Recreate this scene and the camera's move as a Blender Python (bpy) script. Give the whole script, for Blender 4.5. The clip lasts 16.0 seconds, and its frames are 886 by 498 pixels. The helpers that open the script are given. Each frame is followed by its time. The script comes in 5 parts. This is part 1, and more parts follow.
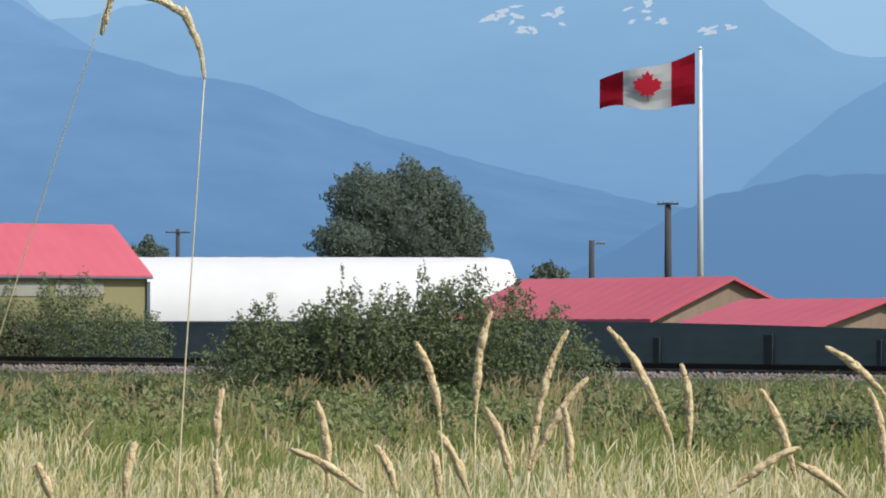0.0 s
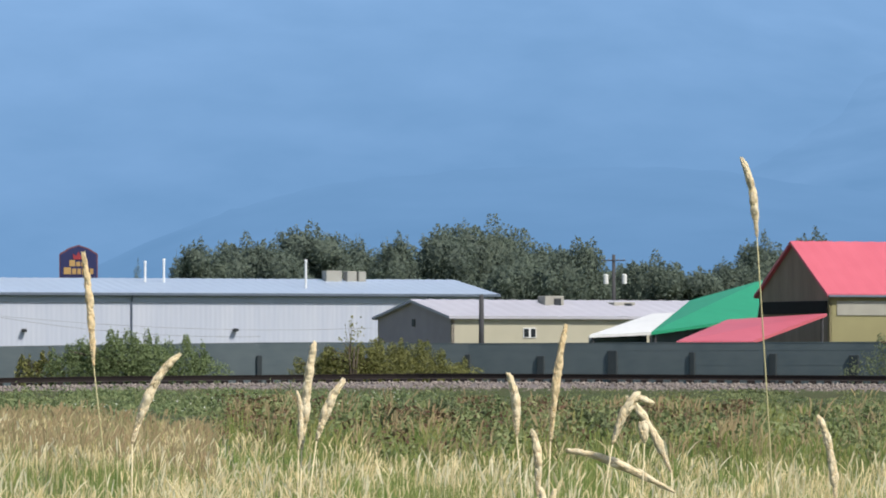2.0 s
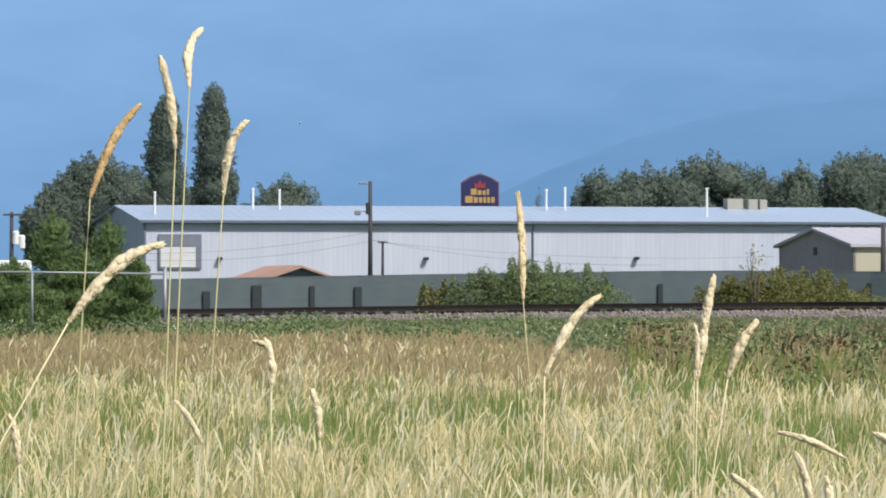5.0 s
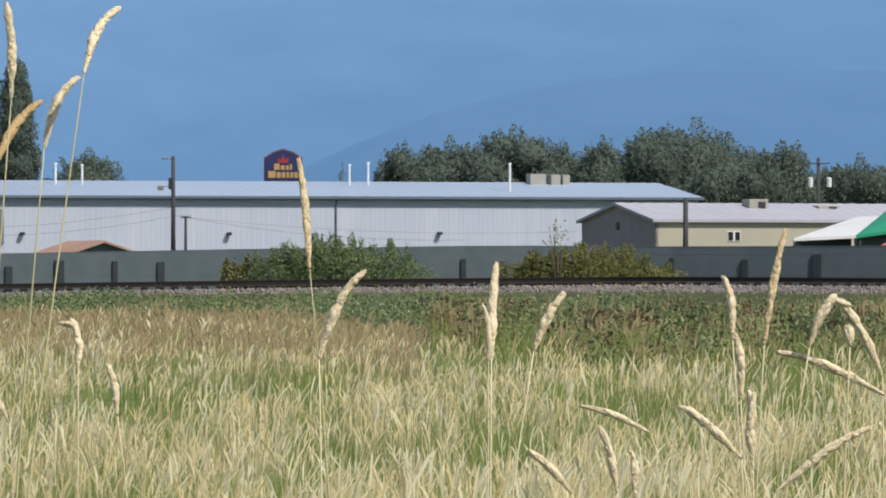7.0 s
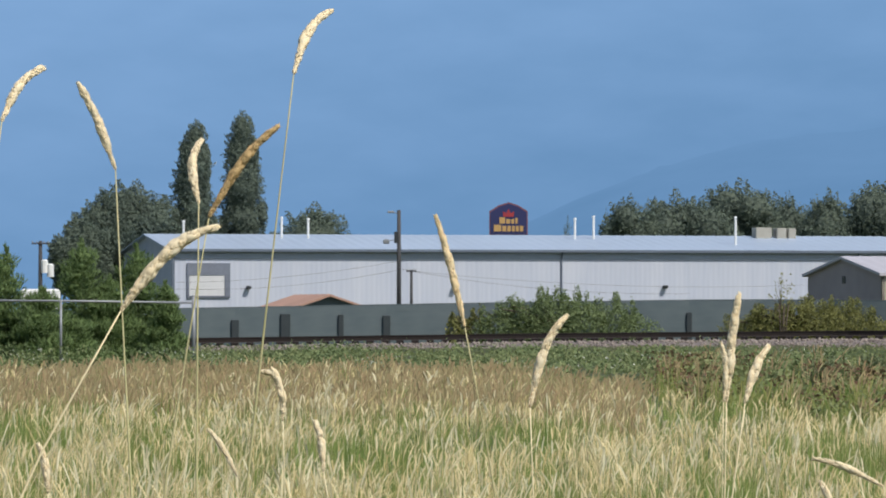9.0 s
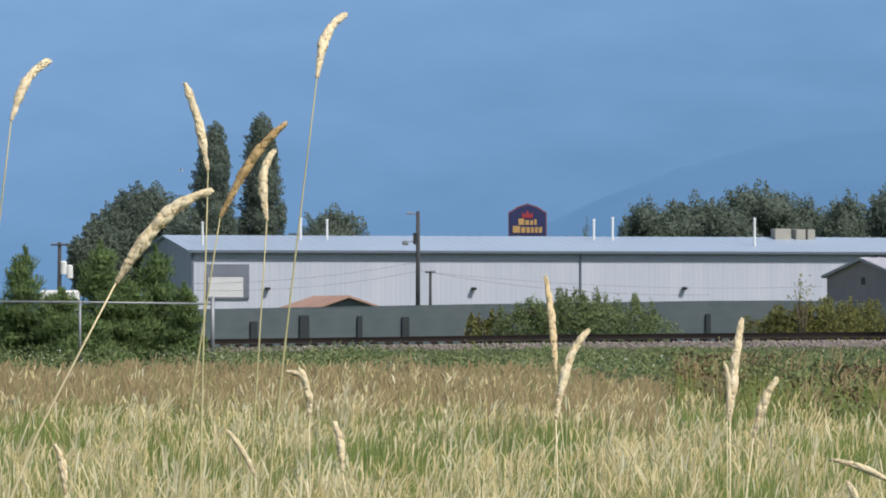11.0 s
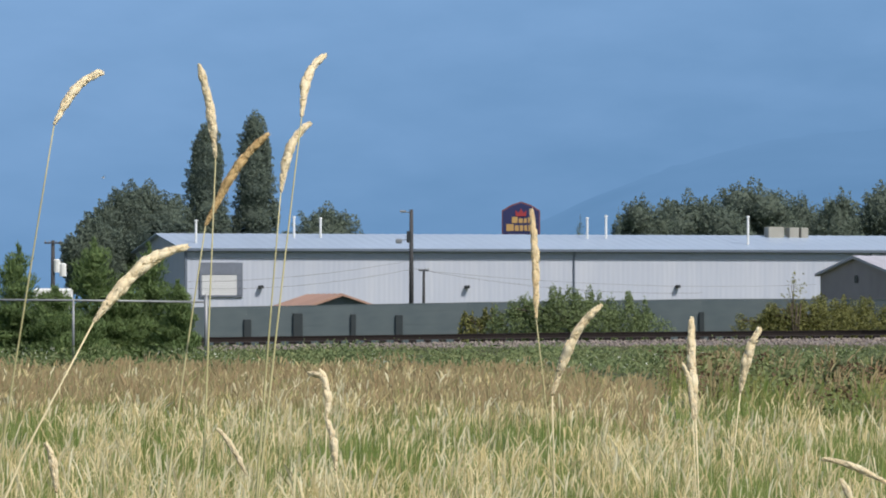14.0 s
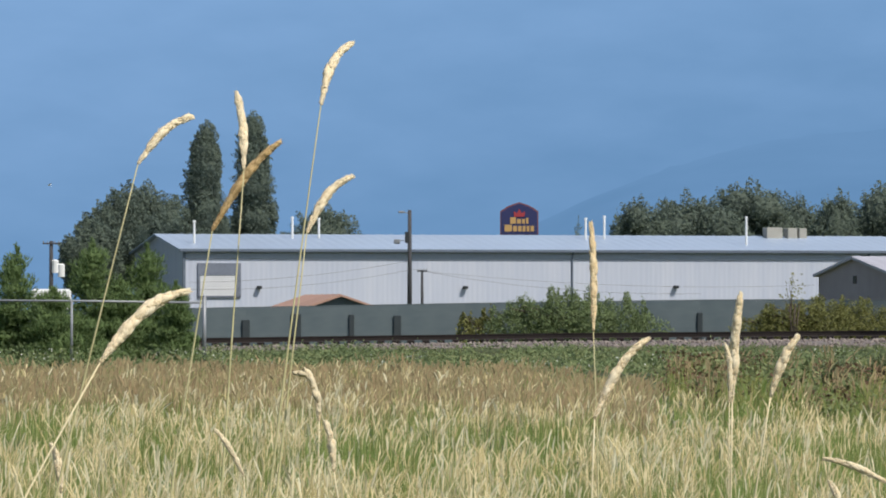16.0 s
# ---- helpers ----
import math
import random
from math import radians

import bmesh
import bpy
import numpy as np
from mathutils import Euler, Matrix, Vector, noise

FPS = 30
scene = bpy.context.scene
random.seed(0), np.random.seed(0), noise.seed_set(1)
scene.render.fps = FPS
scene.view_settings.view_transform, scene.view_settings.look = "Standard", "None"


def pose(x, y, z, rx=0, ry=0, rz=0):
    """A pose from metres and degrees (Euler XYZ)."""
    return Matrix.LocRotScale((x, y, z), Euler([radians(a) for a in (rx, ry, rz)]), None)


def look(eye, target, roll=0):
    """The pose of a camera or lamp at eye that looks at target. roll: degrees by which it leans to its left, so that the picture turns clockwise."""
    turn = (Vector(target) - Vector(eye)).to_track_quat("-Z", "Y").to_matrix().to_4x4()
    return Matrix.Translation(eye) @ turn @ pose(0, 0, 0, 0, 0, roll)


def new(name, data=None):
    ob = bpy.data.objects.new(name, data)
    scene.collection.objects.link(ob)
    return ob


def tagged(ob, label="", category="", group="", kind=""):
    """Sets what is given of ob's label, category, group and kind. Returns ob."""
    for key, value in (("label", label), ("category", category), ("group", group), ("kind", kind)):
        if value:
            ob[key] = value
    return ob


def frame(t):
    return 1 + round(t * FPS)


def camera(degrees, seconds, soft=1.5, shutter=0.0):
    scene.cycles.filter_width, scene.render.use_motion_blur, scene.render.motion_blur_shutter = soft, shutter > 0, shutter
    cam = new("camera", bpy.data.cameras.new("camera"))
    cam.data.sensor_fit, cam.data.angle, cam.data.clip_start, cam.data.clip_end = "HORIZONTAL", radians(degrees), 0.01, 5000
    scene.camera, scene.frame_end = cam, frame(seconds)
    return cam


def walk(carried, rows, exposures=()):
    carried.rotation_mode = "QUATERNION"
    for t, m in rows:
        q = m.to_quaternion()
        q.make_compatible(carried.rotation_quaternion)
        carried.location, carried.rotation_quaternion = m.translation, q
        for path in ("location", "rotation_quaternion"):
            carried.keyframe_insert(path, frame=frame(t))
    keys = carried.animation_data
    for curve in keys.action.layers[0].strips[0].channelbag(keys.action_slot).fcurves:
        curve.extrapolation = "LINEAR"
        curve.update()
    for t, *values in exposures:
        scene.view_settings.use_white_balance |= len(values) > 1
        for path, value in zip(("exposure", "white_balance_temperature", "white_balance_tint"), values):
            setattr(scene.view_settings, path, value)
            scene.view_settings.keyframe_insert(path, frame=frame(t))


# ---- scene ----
cam = camera(10.0, 16.0, soft=1.9)

# ---- camera: stands in the tall grass and pans ----
EYE = 1.5
SPAN = 784 / math.tan(radians(5.0))      # image units per radian
HORIZON = 554                            # height of the horizon in the resting view
# seconds, turn to the right, tilt down (both in image units)
PAN = [
    (0.0, 2460, -41), (0.3, 2263, -44), (0.5, 2022, -56), (0.7, 1820, -64), (1.0, 1469, -71), (1.2, 1361, -48), (1.5, 1228, -26),
    (1.8, 973, -60), (2.0, 779, -76), (2.5, 384, -89), (3.0, 2, -66), (3.3, -38, -40), (3.5, -31, -46), (3.7, 42, -69), (3.9, -36, -161),
    (4.0, -69, -185), (4.1, -14, -160), (4.3, 40, -83), (4.5, 25, -38), (4.7, 33, 19), (5.4, 150, 60), (6.1, 310, 85), (6.8, 401, 93),
    (7.0, 418, 95), (7.3, 435, 42), (7.5, 411, -2), (7.8, 239, -54), (8.0, 97, -104), (8.3, 50, -60), (8.5, 22, 0), (9.0, 19, 0),
    (9.5, 5, 0), (9.7, -5, -1), (10.8, -14, -2), (11.8, -17, -3), (12.0, -16, -3), (12.5, -11, -2), (13.0, -8, -2), (13.5, -5, 0),
    (14.0, -3, 1), (14.5, -3, 0), (15.0, -1, 0), (15.5, 0, 0), (16.0, 0, 0)]


def aim(dx, dy):
    return pose(0, 0, EYE, 90 + math.degrees((HORIZON - 441 - dy) / SPAN), 0, -math.degrees(dx / SPAN))


STOPS = [(0.0, 0.05), (1.0, -0.02), (1.5, -0.05), (2.0, 0.2), (2.5, 0.3), (3.0, 0.32), (4.5, 0.3), (6.8, 0.0), (16.0, 0.0)]
walk(cam, [(t, aim(dx, dy)) for t, dx, dy in PAN], exposures=STOPS)

# ---- sky and sun ----
SUN = Vector((0.43, -0.48, 0.77)).normalized()
world = bpy.data.worlds.new("sky")
scene.world = world
world.use_nodes = True
nt = world.node_tree
sky = nt.nodes.new("ShaderNodeTexSky")
sky.sky_type, sky.sun_disc = "NISHITA", False
sky.sun_elevation = math.asin(SUN.z)
sky.sun_rotation = math.atan2(SUN.x, SUN.y)
nt.links.new(sky.outputs[0], nt.nodes["Background"].inputs[0])
nt.nodes["Background"].inputs[1].default_value = 0.1
lamp = bpy.data.lights.new("sun", "SUN")
lamp.energy, lamp.angle, lamp.color = 3.8, radians(0.5), (1.0, 0.95, 0.86)
sun = new("sun", lamp)
sun.matrix_world = look((0, 0, 50), Vector((0, 0, 50)) - SUN)


# ---- places ----
def az(u):
    return (u - 784) / SPAN


def P(u, v, R):
    """The place at distance R in the direction u, v of the resting view."""
    a = az(u)
    return Vector((R * math.sin(a), R * math.cos(a), EYE + (HORIZON - v) / SPAN * R))


def site(u, R, z=0.0, turn=0.0):
    """A pose on the ground in direction u, its y axis pointing away from the eye, turned left by some degrees."""
    a = az(u)
    return pose(R * math.sin(a), R * math.cos(a), z, 0, 0, -math.degrees(a) + turn)


def smooth(table, u):
    return np.interp(u, [p[0] for p in table], [p[1] for p in table])


def track_R(u):
    return smooth([(-2500, 200), (0, 168), (1500, 170), (2500, 163), (3200, 155), (4000, 146), (4600, 140), (6500, 125)], u)


def rail_z(u):
    return smooth([(-2500, 0.6), (0, 0.63), (380, 0.67), (990, 0.82), (1568, 0.91), (2460, 0.85), (3200, 0.76), (4028, 0.64), (6500, 0.5)], u)


# ---- materials ----
def mat(name, base, rough=0.7, metal=0.0, vary=0.15, scale=4.0, bump=0.0, second=None, island=0.0, translucent=0.0, stretch=(1, 1, 1), spec=0.3):
    m = bpy.data.materials.new(name)
    m.use_nodes = True
    n, l = m.node_tree.nodes, m.node_tree.links
    b = n["Principled BSDF"]
    b.inputs["Roughness"].default_value = rough
    b.inputs["Metallic"].default_value = metal
    b.inputs["Specular IOR Level"].default_value = spec
    co = n.new("ShaderNodeTexCoord")
    mp = n.new("ShaderNodeMapping")
    mp.inputs["Scale"].default_value = stretch
    l.new(co.outputs["Object"], mp.inputs[0])
    big, fine = n.new("ShaderNodeTexNoise"), n.new("ShaderNodeTexNoise")
    big.inputs["Scale"].default_value, fine.inputs["Scale"].default_value = scale * 0.13, scale
    big.inputs["Detail"].default_value, fine.inputs["Detail"].default_value = 4, 6
    l.new(mp.outputs[0], big.inputs[0])
    l.new(mp.outputs[0], fine.inputs[0])
    mean = n.new("ShaderNodeMath")
    mean.operation = "MULTIPLY_ADD"
    l.new(big.outputs[0], mean.inputs[0])
    mean.inputs[1].default_value = 0.6
    half = n.new("ShaderNodeMath")
    half.operation = "MULTIPLY"
    l.new(fine.outputs[0], half.inputs[0])
    half.inputs[1].default_value = 0.4
    l.new(half.outputs[0], mean.inputs[2])
    fac = mean.outputs[0]
    if island:
        g = n.new("ShaderNodeNewGeometry")
        mixer = n.new("ShaderNodeMix")
        mixer.inputs[0].default_value = island
        l.new(fac, mixer.inputs[2])
        l.new(g.outputs["Random Per Island"], mixer.inputs[3])
        fac = mixer.outputs[0]
    ramp = n.new("ShaderNodeValToRGB")
    lo, hi = (island and 0.1 or 0.32), (island and 0.9 or 0.68)
    ramp.color_ramp.elements[0].position, ramp.color_ramp.elements[1].position = lo, hi
    other = second or tuple(min(1, c * (1 + vary)) for c in base)
    first = base if second else tuple(c * (1 - vary) for c in base)
    ramp.color_ramp.elements[0].color, ramp.color_ramp.elements[1].color = (*first, 1), (*other, 1)
    l.new(fac, ramp.inputs[0])
    l.new(ramp.outputs[0], b.inputs["Base Color"])
    if bump:
        bp = n.new("ShaderNodeBump")
        bp.inputs["Strength"].default_value, bp.inputs["Distance"].default_value = bump, 0.02
        l.new(fine.outputs[0], bp.inputs["Height"])
        l.new(bp.outputs[0], b.inputs["Normal"])
    if translucent:
        tr, mx = n.new("ShaderNodeBsdfTranslucent"), n.new("ShaderNodeMixShader")
        l.new(ramp.outputs[0], tr.inputs[0])
        mx.inputs[0].default_value = translucent
        l.new(b.outputs[0], mx.inputs[1])
        l.new(tr.outputs[0], mx.inputs[2])
        l.new(mx.outputs[0], n["Material Output"].inputs[0])
    return m


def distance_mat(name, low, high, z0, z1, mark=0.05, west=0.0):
    """Far mountains: haze and air glow put into the emission colour, paler towards the top, with faint slopes and
    gullies.
    """
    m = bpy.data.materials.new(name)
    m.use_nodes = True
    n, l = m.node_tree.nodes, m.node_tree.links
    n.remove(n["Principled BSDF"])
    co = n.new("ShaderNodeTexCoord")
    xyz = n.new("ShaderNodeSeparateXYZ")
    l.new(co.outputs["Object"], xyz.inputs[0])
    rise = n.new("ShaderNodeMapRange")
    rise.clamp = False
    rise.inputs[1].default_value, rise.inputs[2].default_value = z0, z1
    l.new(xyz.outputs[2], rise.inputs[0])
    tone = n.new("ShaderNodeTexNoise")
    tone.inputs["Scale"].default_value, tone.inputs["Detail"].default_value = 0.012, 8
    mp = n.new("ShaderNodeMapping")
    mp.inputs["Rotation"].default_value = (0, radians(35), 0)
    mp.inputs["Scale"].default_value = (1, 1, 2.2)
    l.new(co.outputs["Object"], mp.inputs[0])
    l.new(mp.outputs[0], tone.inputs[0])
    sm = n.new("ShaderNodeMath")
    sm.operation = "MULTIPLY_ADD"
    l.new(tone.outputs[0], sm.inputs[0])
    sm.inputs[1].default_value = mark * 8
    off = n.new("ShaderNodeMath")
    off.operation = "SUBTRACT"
    # paler towards the west: more haze put into the colour
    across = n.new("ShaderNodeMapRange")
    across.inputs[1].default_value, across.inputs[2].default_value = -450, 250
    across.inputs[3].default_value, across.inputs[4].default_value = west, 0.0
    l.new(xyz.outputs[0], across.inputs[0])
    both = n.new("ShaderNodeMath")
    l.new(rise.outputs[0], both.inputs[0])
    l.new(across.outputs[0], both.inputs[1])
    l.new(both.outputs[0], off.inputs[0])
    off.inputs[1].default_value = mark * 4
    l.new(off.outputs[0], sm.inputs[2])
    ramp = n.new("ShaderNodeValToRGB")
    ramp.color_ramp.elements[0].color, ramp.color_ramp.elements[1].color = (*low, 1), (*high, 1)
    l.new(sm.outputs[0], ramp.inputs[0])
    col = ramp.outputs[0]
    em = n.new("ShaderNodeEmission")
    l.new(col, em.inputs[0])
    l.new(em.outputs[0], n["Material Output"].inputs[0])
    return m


M = {}
M["soil"] = mat("soil and thatch", (0.08, 0.075, 0.035), 0.95, second=(0.05, 0.08, 0.022), scale=3, bump=0.5)
M["green"] = mat("fresh green grass", (0.10, 0.19, 0.035), 0.6, second=(0.40, 0.46, 0.15), scale=3.0, island=0.6, translucent=0.3)
M["grass"] = mat("field grass", (0.42, 0.385, 0.14), 0.7, second=(0.07, 0.165, 0.025), scale=5.0, island=0.5, translucent=0.2)
M["straw"] = mat("dry seed grass", (0.96, 0.82, 0.50), 0.75, second=(0.60, 0.48, 0.21), scale=0.6, island=0.7, translucent=0.25)
# near-white cream, with the sun's highlights put into the colour
M["pale"] = mat("seed stalks with painted highlights", (0.98, 0.90, 0.64), 0.7, second=(0.88, 0.76, 0.46), scale=0.6, island=0.7, translucent=0.4)
M["russet"] = mat("russet dry grass", (0.47, 0.315, 0.18), 0.8, second=(0.45, 0.40, 0.21), scale=1.5, island=0.6, translucent=0.3)
M["weed"] = mat("green weeds", (0.10, 0.14, 0.05), 0.6, second=(0.37, 0.40, 0.18), scale=1.2, island=0.4, translucent=0.3)
M["bloom"] = mat("small white flowers", (0.75, 0.75, 0.68), 0.7, island=0.5)
M["redweed"] = mat("reddish dock", (0.19, 0.075, 0.065), 0.7, second=(0.13, 0.13, 0.05), scale=1.5, island=0.4, translucent=0.2)
M["head"] = mat("ripe seed head", (1.0, 0.90, 0.67), 0.8, second=(0.96, 0.78, 0.49), scale=420, bump=0.2, island=0.45, translucent=0.22)
M["headtan"] = mat("tan seed head", (0.98, 0.83, 0.55), 0.8, second=(0.88, 0.67, 0.37), scale=420, bump=0.2, island=0.45, translucent=0.22)
M["headbrown"] = mat("brown seed head", (0.74, 0.54, 0.28), 0.75, second=(0.55, 0.37, 0.16), scale=260, bump=0.25, island=0.5, translucent=0.2)
M["stemgreen"] = mat("green stem", (0.34, 0.33, 0.13), 0.5, second=(0.74, 0.64, 0.38), scale=5)
M["stemstraw"] = mat("straw stem", (0.90, 0.78, 0.52), 0.5, second=(0.70, 0.58, 0.32), scale=8)
M["ballast"] = mat("crushed stone ballast", (0.22, 0.19, 0.18), 0.95, second=(0.14, 0.12, 0.115), scale=6, bump=0.8)
M["stone"] = mat("ballast stones", (0.34, 0.29, 0.255), 0.9, second=(0.16, 0.135, 0.12), scale=5, island=0.8)
M["rail"] = mat("rusty rail steel", (0.03, 0.022, 0.02), 0.85, 0.0, second=(0.018, 0.014, 0.013), scale=6, bump=0.3)
M["tie"] = mat("creosoted sleeper", (0.022, 0.018, 0.017), 0.9, scale=5, bump=0.5)
M["barrier"] = mat("weathered green-grey barrier", (0.085, 0.116, 0.132), 0.75, second=(0.14, 0.168, 0.18), scale=2.2, bump=0.2, stretch=(0.5, 1, 1.6))
M["post"] = mat("dark barrier post", (0.04, 0.05, 0.056), 0.7, scale=3)
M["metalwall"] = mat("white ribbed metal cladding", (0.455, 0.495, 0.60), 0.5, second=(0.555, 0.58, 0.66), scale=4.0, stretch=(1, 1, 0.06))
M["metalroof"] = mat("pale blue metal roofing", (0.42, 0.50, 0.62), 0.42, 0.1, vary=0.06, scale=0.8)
M["trim"] = mat("grey-blue eave trim", (0.13, 0.16, 0.21), 0.55, vary=0.1)
M["eave_shade"] = mat("grey-blue eave shade paint", (0.34, 0.39, 0.47), 0.5, vary=0.08)
M["door"] = mat("white roller door", (0.72, 0.72, 0.74), 0.5, vary=0.05)
M["doorframe"] = mat("slate door surround", (0.17, 0.19, 0.24), 0.6)
M["darkmetal"] = mat("dark metal", (0.05, 0.055, 0.06), 0.5, 0.4)
M["galv"] = mat("galvanised steel", (0.30, 0.31, 0.33), 0.5, 0.4, vary=0.12, scale=3)
M["whitepipe"] = mat("white painted metal", (0.75, 0.75, 0.74), 0.5, vary=0.08)
M["polewood"] = mat("weathered pole wood", (0.07, 0.07, 0.075), 0.9, scale=4, stretch=(4, 4, 0.5), bump=0.4)
# red paled towards pink: glare and haze put into the colour
M["redroof"] = mat("red metal roofing", (0.54, 0.105, 0.145), 0.5, second=(0.61, 0.135, 0.175), scale=0.6, spec=0.5)
M["greenroof"] = mat("green metal roofing", (0.03, 0.30, 0.16), 0.5, vary=0.1, scale=0.8)
M["whitefabric"] = mat("white fabric roofing", (0.76, 0.76, 0.76), 0.6, vary=0.04, scale=0.6)
M["brownwall"] = mat("brown board gable", (0.29, 0.215, 0.16), 0.85, vary=0.2, scale=1.5, stretch=(6, 6, 0.6))
M["yellowwall"] = mat("ochre yellow wall", (0.295, 0.268, 0.14), 0.85, vary=0.12, scale=0.8)
M["greypanel"] = mat("weathered grey panel", (0.36, 0.345, 0.30), 0.8, vary=0.15, scale=1.2)
M["beigewall"] = mat("beige stucco", (0.47, 0.44, 0.34), 0.85, vary=0.08, scale=0.8)
M["shopgable"] = mat("taupe gable cladding", (0.38, 0.33, 0.335), 0.85, vary=0.1, scale=1)
M["shoproof"] = mat("lavender-grey roofing", (0.46, 0.45, 0.50), 0.6, vary=0.08, scale=0.8)
M["orangeroof"] = mat("faded terracotta roofing", (0.42, 0.26, 0.20), 0.8, vary=0.15, scale=1.5)
M["slatewall"] = mat("slate-green siding", (0.105, 0.135, 0.15), 0.8, vary=0.1, scale=1.5)
# far trees: distance haze put in as a bluer, lighter leaf colour
M["leaf"] = mat("tree foliage with painted haze", (0.132, 0.168, 0.150), 0.8, second=(0.20, 0.245, 0.170), scale=0.8, island=0.3, translucent=0.4)
M["leafdark"] = mat("cedar foliage", (0.06, 0.105, 0.04), 0.7, second=(0.27, 0.37, 0.14), scale=1.5, island=0.4, translucent=0.42)
M["leafshrub"] = mat("shrub foliage", (0.12, 0.17, 0.07), 0.65, second=(0.27, 0.33, 0.15), scale=1.0, island=0.5, translucent=0.35)
M["leafdusk"] = mat("dark shrub foliage", (0.115, 0.15, 0.082), 0.7, second=(0.275, 0.315, 0.16), scale=1.2, island=0.4, translucent=0.35)
M["leafolive"] = mat("yellowing shrub foliage", (0.15, 0.165, 0.05), 0.7, second=(0.29, 0.28, 0.10), scale=0.6, island=0.6, translucent=0.35)
M["bark"] = mat("bark", (0.10, 0.08, 0.06), 0.95, scale=4, bump=0.6)
# navy lifted slightly, the haze before it put into the colour
M["navy"] = mat("navy sign panel", (0.035, 0.04, 0.12), 0.5, vary=0.05)
M["gold"] = mat("golden sign paint", (0.52, 0.33, 0.13), 0.5, vary=0.05)
M["signedge"] = mat("maroon sign edge", (0.20, 0.085, 0.10), 0.5, vary=0.1)
M["signred"] = mat("red sign paint", (0.36, 0.05, 0.06), 0.5, vary=0.05)
M["flagred"] = mat("red flag cloth", (0.62, 0.02, 0.05), 0.8, vary=0.08, translucent=0.3)
M["flagwhite"] = mat("white flag cloth", (0.8, 0.8, 0.8), 0.8, vary=0.04, translucent=0.3)
M["glassdark"] = mat("dark window glass", (0.03, 0.035, 0.04), 0.1, vary=0.05, spec=0.5)
M["swallow"] = mat("dark blue-black feathers", (0.02, 0.022, 0.035), 0.5)
M["cable"] = mat("black cable", (0.03, 0.03, 0.03), 0.6)


# ---- mesh helpers ----
def solid(verts, faces):
    bm = bmesh.new()
    vs = [bm.verts.new(v) for v in verts]
    for f in faces:
        bm.faces.new([vs[i] for i in f])
    return bm


def add_box(bm, c, s, rot=None):
    made = bmesh.ops.create_cube(bm, size=1.0)["verts"]
    for v in made:
        q = Vector((v.co.x * s[0], v.co.y * s[1], v.co.z * s[2]))
        if rot:
            q = rot @ q
        v.co = q + Vector(c)
    return bm


def box(c, s, bevel=0.0):
    bm = add_box(bmesh.new(), c, s)
    if bevel:
        bmesh.ops.bevel(bm, geom=bm.edges[:], offset=bevel, segments=1, affect="EDGES")
    return bm


def add_tube(bm, pts, radii, sides=8, cap=True):
    pts = [Vector(p) for p in pts]
    rings = []
    for i, p in enumerate(pts):
        d = (pts[min(i + 1, len(pts) - 1)] - pts[max(i - 1, 0)]).normalized()
        a = d.cross(Vector((0, 1, 0)) if abs(d.y) < 0.9 else Vector((1, 0, 0))).normalized()
        b = d.cross(a)
        r = radii[i] if isinstance(radii, (list, tuple)) else radii
        rings.append([bm.verts.new(p + r * (math.cos(k * math.tau / sides) * a + math.sin(k * math.tau / sides) * b)) for k in range(sides)])
    for r0, r1 in zip(rings, rings[1:]):
        for k in range(sides):
            bm.faces.new((r0[k], r0[(k + 1) % sides], r1[(k + 1) % sides], r1[k]))
    if cap:
        bm.faces.new(rings[0][::-1])
        bm.faces.new(rings[-1])
    return bm


def tube(pts, radii, sides=8):
    return add_tube(bmesh.new(), pts, radii, sides)


def part(name, bm, material, parent=None, label="", shade=False):
    """Links a bmesh as one mesh object under a thing or a part."""
    bmesh.ops.recalc_face_normals(bm, faces=bm.faces)
    me = bpy.data.meshes.new(name)
    bm.to_mesh(me)
    bm.free()
    me.materials.append(material)
    if shade:
        me.shade_smooth()
    ob = new(name, me)
    if parent:
        ob.parent = parent
    if label:
        tagged(ob, label)
    return ob


def array_mesh(name, verts, quads, material, parent=None):
    me = bpy.data.meshes.new(name)
    verts, quads = np.asarray(verts, np.float32), np.asarray(quads, np.int32)
    k = quads.shape[1]
    me.vertices.add(len(verts))
    me.vertices.foreach_set("co", verts.ravel())
    me.loops.add(quads.size)
    me.loops.foreach_set("vertex_index", quads.ravel())
    me.polygons.add(len(quads))
    me.polygons.foreach_set("loop_start", np.arange(0, quads.size, k, dtype=np.int32))
    me.update(calc_edges=True)
    me.materials.append(material)
    ob = new(name, me)
    if parent:
        ob.parent = parent
    return ob


def thing(name, m, label, category, group="", kind=""):
    ob = new(name)
    ob.empty_display_size = 0.2
    ob.matrix_world = m
    return tagged(ob, label, category, group, kind)


